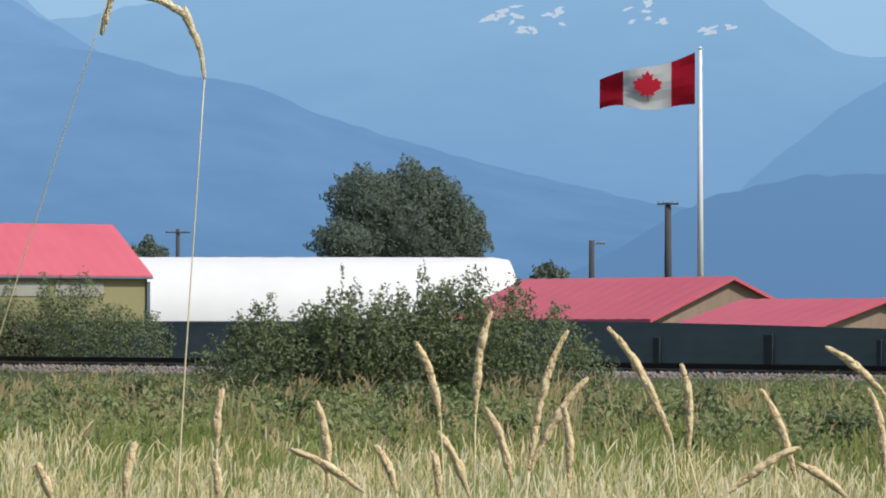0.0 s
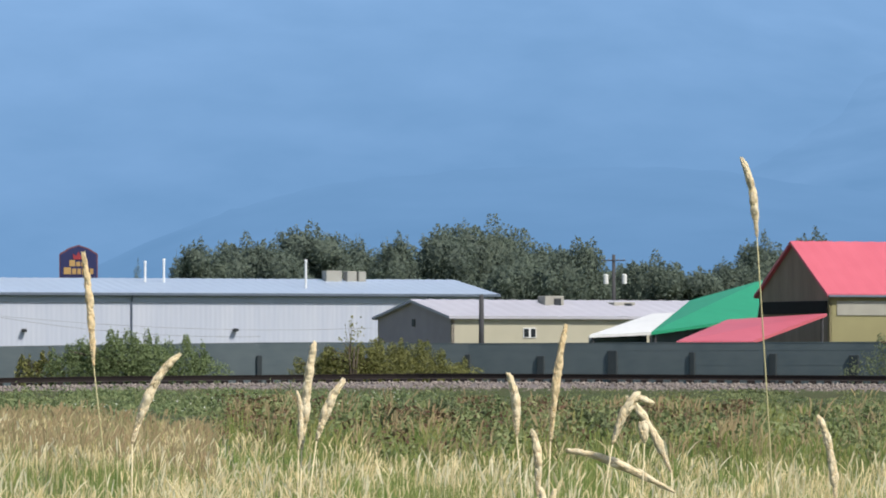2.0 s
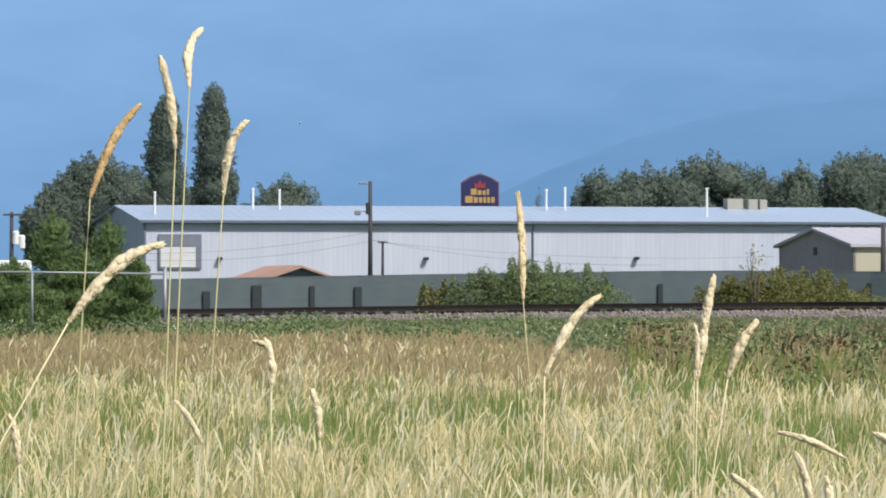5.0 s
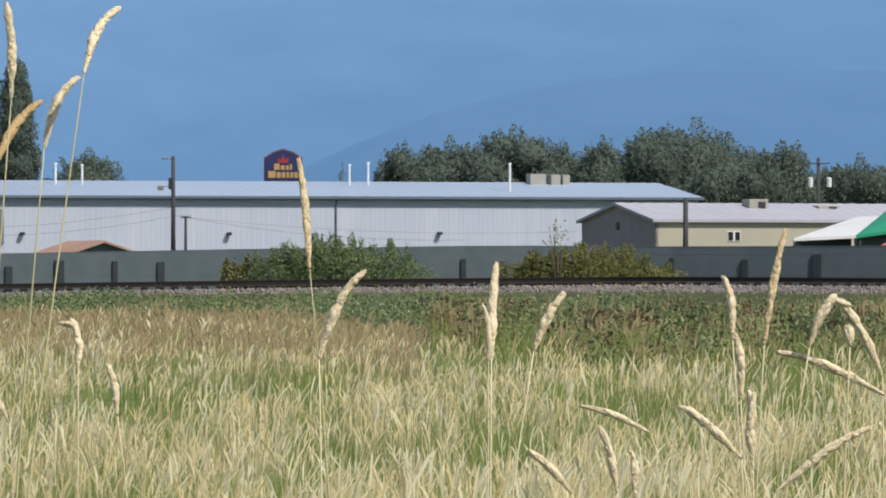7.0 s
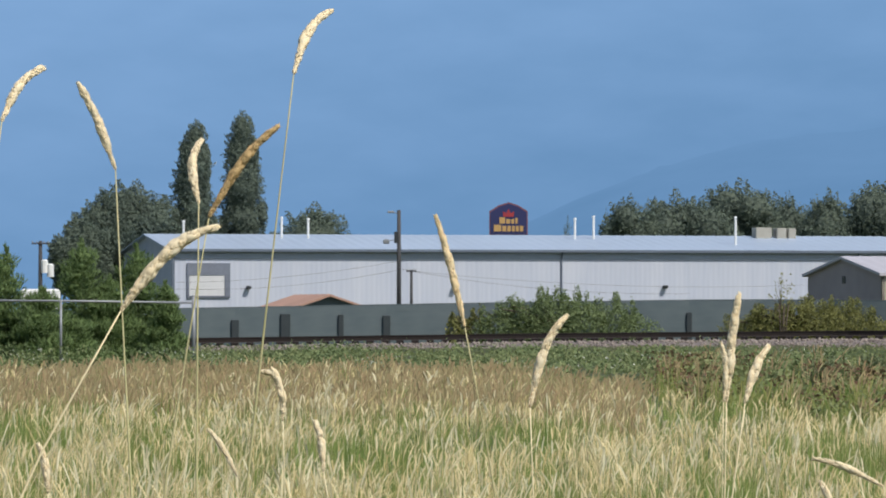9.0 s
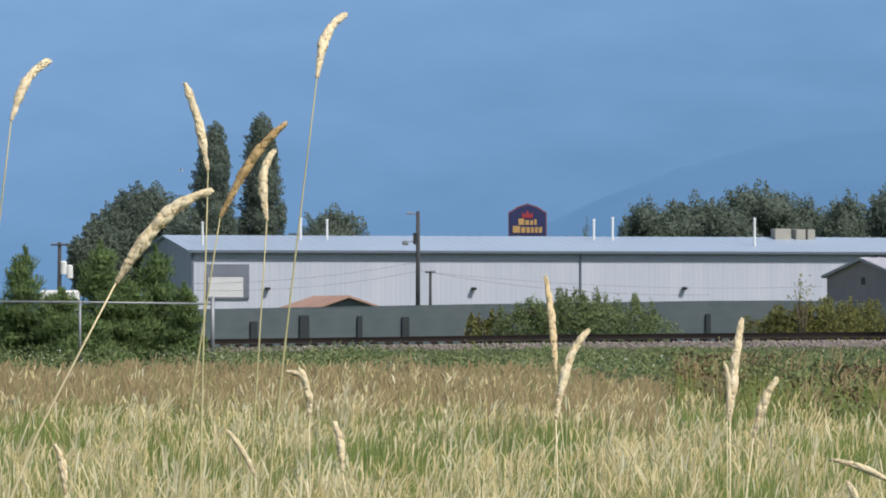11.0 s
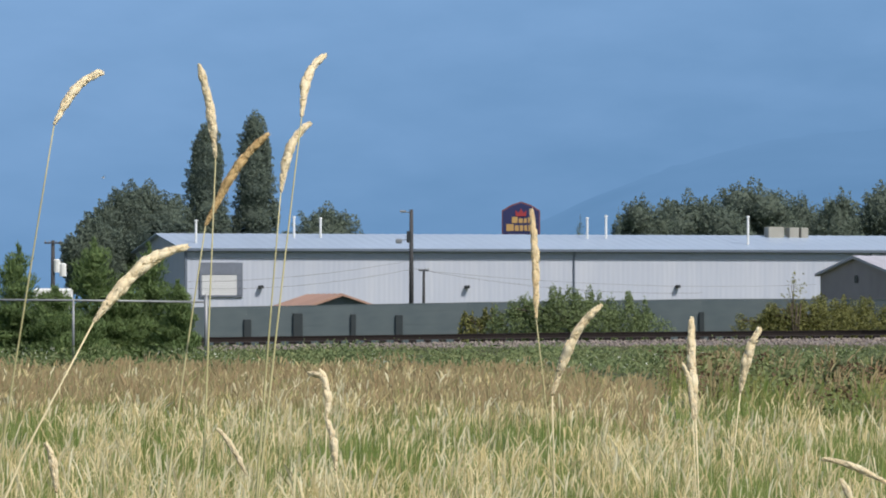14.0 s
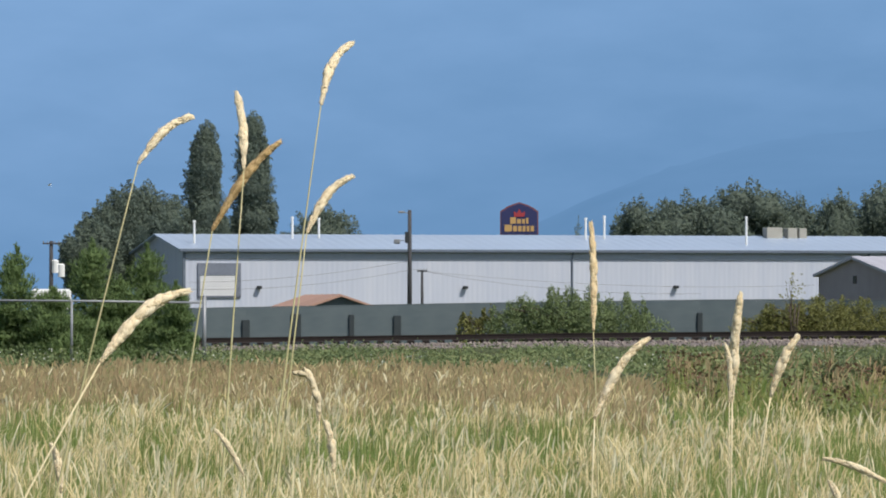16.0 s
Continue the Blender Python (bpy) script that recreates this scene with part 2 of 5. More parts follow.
def leaf_array(centres, size, rng, out=None, spray=0.0, slim=0.45):
    """Pointed leaf-shaped quads at the centres, facing about outwards where that is given; spray draws them upwards and out."""
    n = len(centres)
    c = rng.normal(size=(n, 3))
    if out is not None:
        c = c * 0.9 + out
    c /= np.linalg.norm(c, axis=1)[:, None]
    a = rng.normal(size=(n, 3))
    if spray:
        a = a * (1 - spray) + spray * (np.array([0, 0, 1.6]) + (out if out is not None else 0))
        c = rng.normal(size=(n, 3)) + np.array([0.2, -0.6, 0.3])
    a -= (a * c).sum(1)[:, None] * c / (c * c).sum(1)[:, None]
    a /= np.linalg.norm(a, axis=1)[:, None]
    b = np.cross(c, a)
    b /= np.linalg.norm(b, axis=1)[:, None]
    s = size * rng.uniform(0.6, 1.4, n)[:, None]
    v = np.stack([centres - a * s, centres + b * s * slim, centres + a * s, centres - b * s * slim], 1).reshape(-1, 3)
    return v, np.arange(4 * n).reshape(n, 4)


def blob_points(blobs, count, rng, shell=0.55):
    """Points in the outer shell of ellipsoids (x, y, z, rx, ry, rz), with gaps."""
    area = np.array([b[3] * b[5] for b in blobs])
    pick = rng.choice(len(blobs), count, p=area / area.sum())
    d = rng.normal(size=(count, 3))
    d /= np.linalg.norm(d, axis=1)[:, None]
    r = (shell + (1.05 - shell) * rng.random(count) ** 0.7)
    lump = 1 + 0.16 * np.sin(d[:, 0] * 7 + pick) * np.sin(d[:, 2] * 8 + pick * 2) + 0.1 * np.sin(d[:, 0] * 17 + d[:, 2] * 13 + pick)
    bl = np.array(blobs)[pick]
    return bl[:, :3] + d * bl[:, 3:] * (r * lump)[:, None], d


def crown_cores(blobs, scale):
    """Lumpy inner masses of a crown, one in each ellipsoid."""
    cols, rows = 12, 8
    th = (np.arange(rows) + 0.15) / (rows - 0.7) * math.pi
    ph = np.arange(cols) * math.tau / cols
    d = np.stack([np.sin(th)[:, None] * np.cos(ph), np.sin(th)[:, None] * np.sin(ph), np.cos(th)[:, None] * np.ones(cols)], 2).reshape(-1, 3)
    grid = np.array([(i * cols + j, i * cols + cols + j, i * cols + cols + (j + 1) % cols, i * cols + (j + 1) % cols) for i in range(rows - 1) for j in range(cols)])
    verts, quads = [], []
    for k, b in enumerate(blobs):
        lump = 1 + 0.16 * np.sin(d[:, 0] * 7 + k) * np.sin(d[:, 2] * 8 + k * 2) + 0.1 * np.sin(d[:, 0] * 17 + d[:, 2] * 13 + k)
        verts.append(np.array(b[:3]) + d * np.array(b[3:]) * (lump * scale)[:, None])
        quads.append(grid + k * rows * cols)
    return np.concatenate(verts), np.concatenate(quads)


def tree(name, u, v_top, v_base_z, w, R, label, material, kind="round", leaves=6000, leaf=0.2, seed=1, category="tree", parts=7):
    """A tree whose crown is w image units wide and reaches v_top."""
    rng = np.random.default_rng(seed)
    k = R / SPAN
    top = EYE + (HORIZON - v_top) * k
    W = w * k
    t = thing(name, site(u, R, v_base_z), label, category)
    H = top - v_base_z
    if kind == "poplar":
        blobs = [(rng.normal() * W * 0.06, rng.normal() * W * 0.06, H * (0.16 + 0.8 * i / 11), W * f, W * f, H * 0.085)
                 for i, f in zip(range(12), (0.34, 0.42, 0.46, 0.46, 0.45, 0.45, 0.43, 0.42, 0.40, 0.37, 0.32, 0.24))]
        for i in range(16):
            f = rng.uniform(0.2, 0.9)
            r = W * (0.16 if f < 0.6 else 0.11)
            side = rng.choice([-1, 1]) * W * (0.40 if f < 0.65 else 0.24)
            blobs.append((side, rng.normal() * W * 0.1, H * f, r * 0.8, r, H * 0.075))
    elif kind == "cone":
        blobs = []
        for i in range(12):
            f = i / 11
            r = W * 0.52 * (1 - f) ** 0.45 * rng.uniform(0.85, 1.1) + W * 0.05
            for j in range(3):
                an = rng.uniform(0, 6.28)
                blobs.append((math.cos(an) * r * 0.4, math.sin(an) * r * 0.4, H * (0.08 + 0.88 * f), r * 0.72, r * 0.72, H * 0.07))
    elif kind == "low":
        blobs = []
        for i in range(parts):
            x = (i + 0.5) / parts * 2 - 1 + rng.uniform(-0.1, 0.1)
            h = H * (0.28 + 0.66 * math.sqrt(max(0, 1 - x * x * 0.9))) * rng.uniform(0.8, 1.08)
            blobs.append((x * W * 0.43, rng.uniform(-0.15, 0.15) * W * 0.5, h * 0.46, W * 0.15, W * 0.13, h * 0.47))
            for j in range(3):
                xs = x * W * 0.43 + rng.uniform(-0.12, 0.12) * W
                blobs.append((xs, rng.uniform(-0.1, 0.1) * W, h * rng.uniform(0.75, 1.0), W * rng.uniform(0.015, 0.035), W * 0.03, h * rng.uniform(0.12, 0.25)))
    else:
        blobs = [(0, 0, H * 0.62, W * 0.36, W * 0.33, H * 0.33)]
        for i in range(parts):
            an = i / parts * math.tau + rng.uniform(-0.3, 0.3)
            rr = rng.uniform(0.24, 0.36) * W
            blobs.append((math.cos(an) * rr, rng.uniform(-0.3, 0.3) * W, H * (0.56 + 0.22 * math.sin(an)) + rng.uniform(-0.03, 0.06) * H,
                          W * rng.uniform(0.14, 0.22), W * 0.2, H * rng.uniform(0.13, 0.2)))
    bm = bmesh.new()
    if kind != "low":
        add_tube(bm, [(0, 0, -0.3), (0.02 * W, 0, H * 0.35), (0, 0, H * 0.7)], [max(0.12, W * 0.035), W * 0.024, W * 0.008], 8)
    else:
        for i in range(4):
            add_tube(bm, [(rng.uniform(-0.1, 0.1) * W, 0, -0.2), (rng.uniform(-0.3, 0.3) * W, 0, H * 0.5)], [0.05, 0.02], 6)
    part("trunk", bm, M["bark"], t, shade=True)
    for b in blobs[1:8:1]:
        part("limb", tube([(0, 0, min(b[2] * 0.6, H * 0.4)), (b[0] * 0.5, b[1] * 0.5, b[2] * 0.85), (b[0], b[1], b[2])], [W * 0.014, W * 0.009, W * 0.004], 5), M["bark"], t)
    c, d = blob_points(blobs, int(leaves * (1.9 if kind in ("round", "poplar") else 1.0)), rng, 0.68 if kind in ("round", "poplar") else 0.55)
    v, q = leaf_array(c, leaf, rng, d, 0.72, 0.17) if kind == "cone" else leaf_array(c, leaf, rng, d)
    if kind in ("round", "poplar") or kind == "cone" and leaves > 2000:
        cv, cq = crown_cores(blobs, 0.36 if kind == "cone" else 0.68)
        q = np.concatenate([q, cq + len(v)])
        v = np.concatenate([v, cv])
    v[:, 2] = np.maximum(v[:, 2], 0.02)
    tagged(array_mesh("crown", v, q, material, t), kind="stuff")
    return t


# ---- ground, track bed and far mountains ----
def ground_z(u, R):
    d = R - track_R(u)
    top = rail_z(u) - 0.40
    return float(np.interp(d, [-14, -6.5, -2.6, 2.6, 5.5, 12], [0.0, 0.15, top, top, 0.35, 0.3]))


def build_ground():
    us = np.concatenate([np.arange(-1500, 5200, 100), 784 + SPAN * np.radians(np.arange(30, 346, 12))])
    angles = [az(u) for u in us]
    offsets = [-14, -10, -6.5, -4.5, -2.6, 0, 2.6, 5.5, 12]
    verts, faces = [(0, 0, 0)], []
    for u in us:
        inside = -1600 < u < 5300
        T = track_R(u) if inside else 150.0
        rs = [5, 20, 60] + [T + o for o in offsets] + [400, 1000, 2500, 4900]
        for R in rs:
            z = ground_z(u, R) if inside else 0.0
            if R >= 400:
                z = 0.3
            verts.append((R * math.sin(az(u)), R * math.cos(az(u)), z))
    K = 3 + len(offsets) + 4
    n = len(us)
    for i in range(n):
        j = (i + 1) % n
        a, b = 1 + i * K, 1 + j * K
        faces.append((0, b, a))
        for k in range(K - 1):
            faces.append((a + k, b + k, b + k + 1, a + k + 1))
    tagged(part("ground", solid(verts, faces), M["soil"]), "flat summer field of straw and green grass", "ground", kind="structure")


build_ground()


def ridge(name, R, table, material, label, jag=6.0, seed=1, foot=0.86):
    """A far mountain range whose crest follows heights in the resting view."""
    rng = np.random.default_rng(seed)
    us = np.arange(table[0][0], table[-1][0] + 1, 22)
    hs = np.interp(us, [p[0] for p in table], [p[1] for p in table])
    wob = sum(rng.normal() * jag / (i + 1) * np.sin(us / (260 / (i + 1)) + rng.uniform(0, 6)) for i in range(8))
    wob = wob + rng.normal(0, jag * 0.4, len(us))
    verts, faces = [], []
    for u, h in zip(us, hs + wob):
        p = P(u, h, R)
        q = P(u, HORIZON - 5, R * foot)
        mid = p.lerp(Vector((q.x, q.y, 0)), 0.5)
        mid.z = p.z * 0.58
        back = P(u, h, R * 1.01)
        verts += [(q.x, q.y, 0.0), tuple(mid), tuple(p), (back.x, back.y, 0.0)]
    for i in range(len(us) - 1):
        a = 4 * i
        faces += [(a + k, a + 4 + k, a + 5 + k, a + 1 + k) for k in range(3)]
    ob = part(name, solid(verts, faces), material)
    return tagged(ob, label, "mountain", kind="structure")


# glowing sheet added behind the ranges as the pale sky
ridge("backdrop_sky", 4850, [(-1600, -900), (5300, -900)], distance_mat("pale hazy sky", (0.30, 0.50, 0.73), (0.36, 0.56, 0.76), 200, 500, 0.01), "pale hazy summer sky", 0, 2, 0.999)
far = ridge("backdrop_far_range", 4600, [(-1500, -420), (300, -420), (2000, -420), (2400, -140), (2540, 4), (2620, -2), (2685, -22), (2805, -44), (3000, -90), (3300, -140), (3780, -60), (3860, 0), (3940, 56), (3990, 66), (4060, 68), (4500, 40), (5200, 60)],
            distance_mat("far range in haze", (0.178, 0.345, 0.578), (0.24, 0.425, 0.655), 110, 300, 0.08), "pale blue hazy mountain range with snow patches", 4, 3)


def snow_patches():
    rng = np.random.default_rng(9)
    # sunlight and haze on the snow are put in as emission
    white = distance_mat("distant snow glowing as if sunlit", (0.42, 0.56, 0.72), (0.54, 0.63, 0.72), 200, 300, 0.1)
    for u, v, w, h, count in ((3345, -10, 26, 14, 9), (3400, 10, 22, 8, 7), (3448, -12, 14, 14, 6), (3612, -22, 26, 16, 8), (3640, -2, 12, 8, 4), (3722, 12, 28, 8, 8)):
        for k in range(count):
            bm = bmesh.new()
            ring = []
            pu, pv, turn = u + rng.normal() * w * 0.7, v + rng.normal() * h * 0.6, rng.uniform(-0.7, 0.5)
            pw, ph = rng.uniform(6, 15), rng.uniform(2.5, 5.5)
            for i in range(14):
                a = i / 14 * math.tau
                r = rng.uniform(0.5, 1.1)
                x, y = pw * r * math.cos(a), ph * r * math.sin(a)
                ring.append(bm.verts.new(P(pu + x * math.cos(turn) - y * math.sin(turn), pv + x * math.sin(turn) + y * math.cos(turn), 4330)))
            bm.faces.new(ring)
            bmesh.ops.solidify(bm, geom=bm.faces[:], thickness=2.0)
            part("snow_patch", bm, white, far, "snow patch glowing as if sunlit")


snow_patches()
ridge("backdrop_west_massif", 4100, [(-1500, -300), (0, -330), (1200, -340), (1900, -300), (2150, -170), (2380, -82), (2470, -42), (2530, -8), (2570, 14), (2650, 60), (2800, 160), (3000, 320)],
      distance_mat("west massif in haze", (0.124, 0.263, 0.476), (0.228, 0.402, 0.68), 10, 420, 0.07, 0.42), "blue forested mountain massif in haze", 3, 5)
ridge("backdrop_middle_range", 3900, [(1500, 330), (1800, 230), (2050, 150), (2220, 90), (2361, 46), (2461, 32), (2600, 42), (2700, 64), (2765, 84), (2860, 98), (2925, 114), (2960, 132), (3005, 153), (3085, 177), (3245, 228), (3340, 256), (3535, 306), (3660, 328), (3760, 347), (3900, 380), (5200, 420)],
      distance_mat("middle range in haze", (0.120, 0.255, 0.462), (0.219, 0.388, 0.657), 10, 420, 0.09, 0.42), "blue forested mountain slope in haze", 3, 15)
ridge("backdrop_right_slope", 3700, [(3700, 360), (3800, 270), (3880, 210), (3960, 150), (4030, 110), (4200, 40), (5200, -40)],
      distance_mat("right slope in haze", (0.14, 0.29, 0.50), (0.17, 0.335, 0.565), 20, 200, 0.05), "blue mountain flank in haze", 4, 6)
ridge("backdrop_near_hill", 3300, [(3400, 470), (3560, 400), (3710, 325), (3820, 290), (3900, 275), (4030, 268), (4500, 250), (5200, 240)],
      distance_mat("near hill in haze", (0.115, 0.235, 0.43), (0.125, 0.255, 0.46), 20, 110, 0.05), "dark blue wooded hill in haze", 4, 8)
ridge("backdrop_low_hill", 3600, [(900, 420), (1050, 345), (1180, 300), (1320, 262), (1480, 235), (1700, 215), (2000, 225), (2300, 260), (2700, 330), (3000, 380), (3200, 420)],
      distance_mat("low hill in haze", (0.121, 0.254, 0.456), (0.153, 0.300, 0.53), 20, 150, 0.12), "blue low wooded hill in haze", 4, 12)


def build_track():
    """Ballast shoulder, two rails and sleepers along the curve."""
    us = np.arange(-1200, 5000, 40)
    prof = [(-4.6, -0.66), (-2.2, -0.31), (2.2, -0.31), (4.4, -0.6)]
    verts, faces = [], []
    for u in us:
        for o, dz in prof:
            R = track_R(u) + o
            verts.append((R * math.sin(az(u)), R * math.cos(az(u)), rail_z(u) + dz))
    for i in range(len(us) - 1):
        for k in range(3):
            a = 4 * i + k
            faces.append((a, a + 1, a + 5, a + 4))
    bed = tagged(part("track_bed", solid(verts, faces), M["ballast"]), "grey crushed-stone railway embankment", "ballast", kind="structure")
    line = tagged(new("railway_track"), "dark rusty rails on creosoted sleepers across the stone bed", "railway track")

    def rail(off):
        bm = bmesh.new()
        shape = [(-0.075, -0.17), (0.075, -0.17), (0.02, -0.14), (0.018, -0.045), (0.036, -0.035), (0.036, 0), (-0.036, 0), (-0.036, -0.035), (-0.018, -0.045), (-0.02, -0.14)]
        rings = []
        for u in us:
            R = track_R(u) + off
            rings.append([bm.verts.new(((R + y) * math.sin(az(u)), (R + y) * math.cos(az(u)), rail_z(u) + z)) for y, z in shape])
        for r0, r1 in zip(rings, rings[1:]):
            for k in range(len(shape)):
                bm.faces.new((r0[k], r0[(k + 1) % len(shape)], r1[(k + 1) % len(shape)], r1[k]))
        return bm

    part("rail", rail(-0.72), M["rail"], line)
    part("rail", rail(0.72), M["rail"], line)
    first = part("sleeper", box((0, 0, 0), (0.25, 2.6, 0.18), 0.015), M["tie"], line)
    u, k = -150.0, 0
    while u < 4450:
        s = first if k == 0 else new("sleeper", first.data)
        s.parent = line
        s.matrix_basis = site(u, track_R(u), rail_z(u) - 0.26)
        u += 0.5 / track_R(u) * SPAN
        k += 1
    rng = np.random.default_rng(5)
    n = 11000
    uu = rng.uniform(-200, 4500, n)
    oo = rng.uniform(-4.7, -1.35, n)
    base = np.array([(0, 0, -1), (1, 0, 0), (0, 1, 0), (-1, 0, 0), (0, -1, 0), (0, 0, 1)], float)
    tri = np.array([(0, 2, 1), (0, 3, 2), (0, 4, 3), (0, 1, 4), (5, 1, 2), (5, 2, 3), (5, 3, 4), (5, 4, 1)])
    cen = []
    for a, o in zip(uu, oo):
        R = track_R(a) + o
        cen.append((R * math.sin(az(a)), R * math.cos(az(a)), rail_z(a) + np.interp(o, [-4.6, -2.2, 2.2], [-0.66, -0.31, -0.31]) + 0.01))
    size = rng.uniform(0.03, 0.08, (n, 1, 1)) * rng.uniform(0.6, 1.3, (n, 6, 1))
    v = (np.array(cen)[:, None, :] + base[None] * size).reshape(-1, 3)
    q = (np.arange(n)[:, None, None] * 6 + tri[None]).reshape(-1, 3)
    tagged(array_mesh("ballast_stones", v, q, M["stone"]), "loose grey crushed stones on the railway embankment", "stones", kind="stuff")


build_track()


# ---- barrier wall behind the track ----
def build_barrier():
    wall = tagged(new("wall_barrier"), "long dark green-grey plank barrier with darker posts behind the track", "barrier wall", kind="structure")
    gaps = [-310, -205, -100, 5, 110, 225, 330, 435, 524, 622, 703, 823, 925, 1030, 1135, 1238, 1360, 1485, 1608, 1737, 1864, 2005, 2147, 2290, 2440, 2595, 2758, 2920, 3085, 3255, 3435, 3625, 3822, 4017, 4225, 4440, 4670]
    top = [(-400, 560), (0, 552), (380, 546), (820, 538), (1300, 531), (1600, 533), (2460, 530), (3000, 529), (3480, 529), (3700, 533), (3960, 541), (4700, 560)]
    for i, (a, b) in enumerate(zip(gaps, gaps[1:])):
        Ra, Rb = track_R(a) + 12, track_R(b) + 12
        pa, pb = P(a, smooth(top, a), Ra), P(b, smooth(top, b), Rb)
        length = (Vector((pb.x, pb.y)) - Vector((pa.x, pa.y))).length
        d = math.atan2(pb.y - pa.y, pb.x - pa.x)
        h = (pa.z + pb.z) / 2
        slope = (pb.z - pa.z) / length
        bm = bmesh.new()
        n = 7
        ph = (h - 0.1) / n
        for k in range(n):
            add_box(bm, (length / 2, (0.004 if k % 2 else 0.0), 0.1 + ph * (k + 0.5)), (length, 0.08, ph - 0.003))
        add_box(bm, (length / 2, 0.03, 0.1 + (h - 0.1) / 2), (length - 0.02, 0.03, h - 0.14))
        add_box(bm, (length / 2, 0, h + 0.015), (length, 0.1, 0.03))
        for v in bm.verts:
            v.co.z += (v.co.x - length / 2) * slope * min(1, v.co.z / h)
        p = part("panel", bm, M["barrier"], wall)
        p.matrix_basis = pose(pa.x, pa.y, 0, 0, 0, math.degrees(d))
        q = part("post", box((0, -0.07, (pa.z - 0.25) / 2), (0.27 + 0.08 * (i * 7 % 3 - 1), 0.12, pa.z - 0.25 - 0.12 * (i * 5 % 4)), 0.02), M["post"], wall)
        q.matrix_basis = pose(pa.x, pa.y, 0, 0, 0, math.degrees(d))


build_barrier()


# ---- buildings ----
def gabled(name, u, R, turn, la, lb, eave, top, along, mats, label, over=0.4, base=0.3, thick=0.18, gable_mat=None, ribs=0.0):
    """A gabled building. Its near corner stands at u, R; la runs to the right, lb away; the ridge runs along a or b."""
    house = thing(name, site(u, R, base, turn), label, "building")
    e, t = eave - base, top - base
    wall_mat, roof_mat = mats

    def wall(x0, y0, x1, y1, peak, m):
        d = Vector((x1 - x0, y1 - y0, 0))
        L = d.length
        d.normalize()
        nrm = Vector((d.y, -d.x, 0))
        bm = bmesh.new()
        steps = max(1, int(L / ribs)) * 4 if ribs else 2
        outer = []
        for i in range(steps + 1):
            f = i / steps
            p = Vector((x0, y0, 0)) + d * (L * f)
            if ribs:
                p += nrm * (0.007 if i % 4 in (1, 2) else 0.0)
            z = e + ((t - e) * (1 - abs(2 * f - 1)) if peak else 0)
            outer.append((bm.verts.new(p), bm.verts.new(p + Vector((0, 0, z)))))
        inner = [(bm.verts.new(a.co - nrm * 0.2), bm.verts.new(b.co - nrm * 0.2)) for a, b in outer]
        for (a, b), (c, g), (ia, ib), (ic, ig) in zip(outer, outer[1:], inner, inner[1:]):
            bm.faces.new((a, c, g, b))
            bm.faces.new((ia, ib, ig, ic))
            bm.faces.new((b, g, ig, ib))
        for o, n in ((outer[0], inner[0]), (outer[-1], inner[-1])):
            bm.faces.new((o[0], o[1], n[1], n[0]))
        return part("wall", bm, m, house)

    gm = gable_mat or wall_mat
    wall(0, 0, la, 0, along == "b", gm if along == "b" else wall_mat)
    wall(la, lb, 0, lb, along == "b", gm if along == "b" else wall_mat)
    wall(0, lb, 0, 0, along == "a", gm if along == "a" else wall_mat)
    wall(la, 0, la, lb, along == "a", gm if along == "a" else wall_mat)
    L, W = (la, lb) if along == "a" else (lb, la)
    half = W / 2
    drop = (t - e) / half * over
    for side in (0, 1):
        bm = bmesh.new()
        rows = []
        n = max(2, int((L + 2 * over) / 0.5)) if ribs or L < 40 else 2
        for i in range(n + 1):
            x = -over + (L + 2 * over) * i / n
            lift = 0.03 if i % 2 else 0.0
            y0, y1 = (-over, half) if side == 0 else (W + over, half)
            rows.append([bm.verts.new((x, y0, e - drop + thick + lift)), bm.verts.new((x, y1, t + thick + lift)), bm.verts.new((x, y1, t)), bm.verts.new((x, y0, e - drop))])
        for r0, r1 in zip(rows, rows[1:]):
            for k in range(4):
                bm.faces.new((r0[k], r1[k], r1[(k + 1) % 4], r0[(k + 1) % 4]))
        bm.faces.new(rows[0])
        bm.faces.new(rows[-1][::-1])
        if along == "b":
            for v in bm.verts:
                v.co = Vector((W - v.co.y, v.co.x, v.co.z)) if side == 0 else Vector((W - v.co.y, v.co.x, v.co.z))
        part("roof", bm, roof_mat, house)
    return house


def height(v, R):
    return EYE + (HORIZON - v) / SPAN * R


# long white warehouse
WR, WT = 440.0, 10.0
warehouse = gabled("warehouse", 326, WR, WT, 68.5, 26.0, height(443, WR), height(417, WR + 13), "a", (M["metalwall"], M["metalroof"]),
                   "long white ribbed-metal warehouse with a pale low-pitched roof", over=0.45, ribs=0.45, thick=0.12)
WK = WR / SPAN


def on_front(u, v, out=0.0):
    """Local x, z on the warehouse's long front for a direction in the resting view."""
    x = (u - 326) * WK / math.cos(radians(WT)) * (1 + (u - 326) * WK * math.sin(radians(WT)) / WR)
    return x, height(v, WR + x * math.sin(radians(WT))) - 0.3


def front_part(name, u0, v0, u1, v1, material, depth=0.1, out=0.0, label="", parent=None):
    x0, z0 = on_front(u0, v1)
    x1, z1 = on_front(u1, v0)
    return part(name, box(((x0 + x1) / 2, -out - depth / 2, (z0 + z1) / 2), (abs(x1 - x0), depth, abs(z1 - z0)), 0.01), material, parent or warehouse, label)


ez = height(443, WR) - 0.3
part("gutter", box((34.2, -0.52, ez - 0.02), (69.4, 0.16, 0.26), 0.03), M["trim"], warehouse, "grey-blue gutter")
# strip on the wall top, the eave's shadow put in as colour
part("eave_shade", box((34.2, -0.06, ez - 0.45), (68.3, 0.06, 0.55), 0.01), M["eave_shade"], warehouse, "grey-blue band painted as shade under the eave")
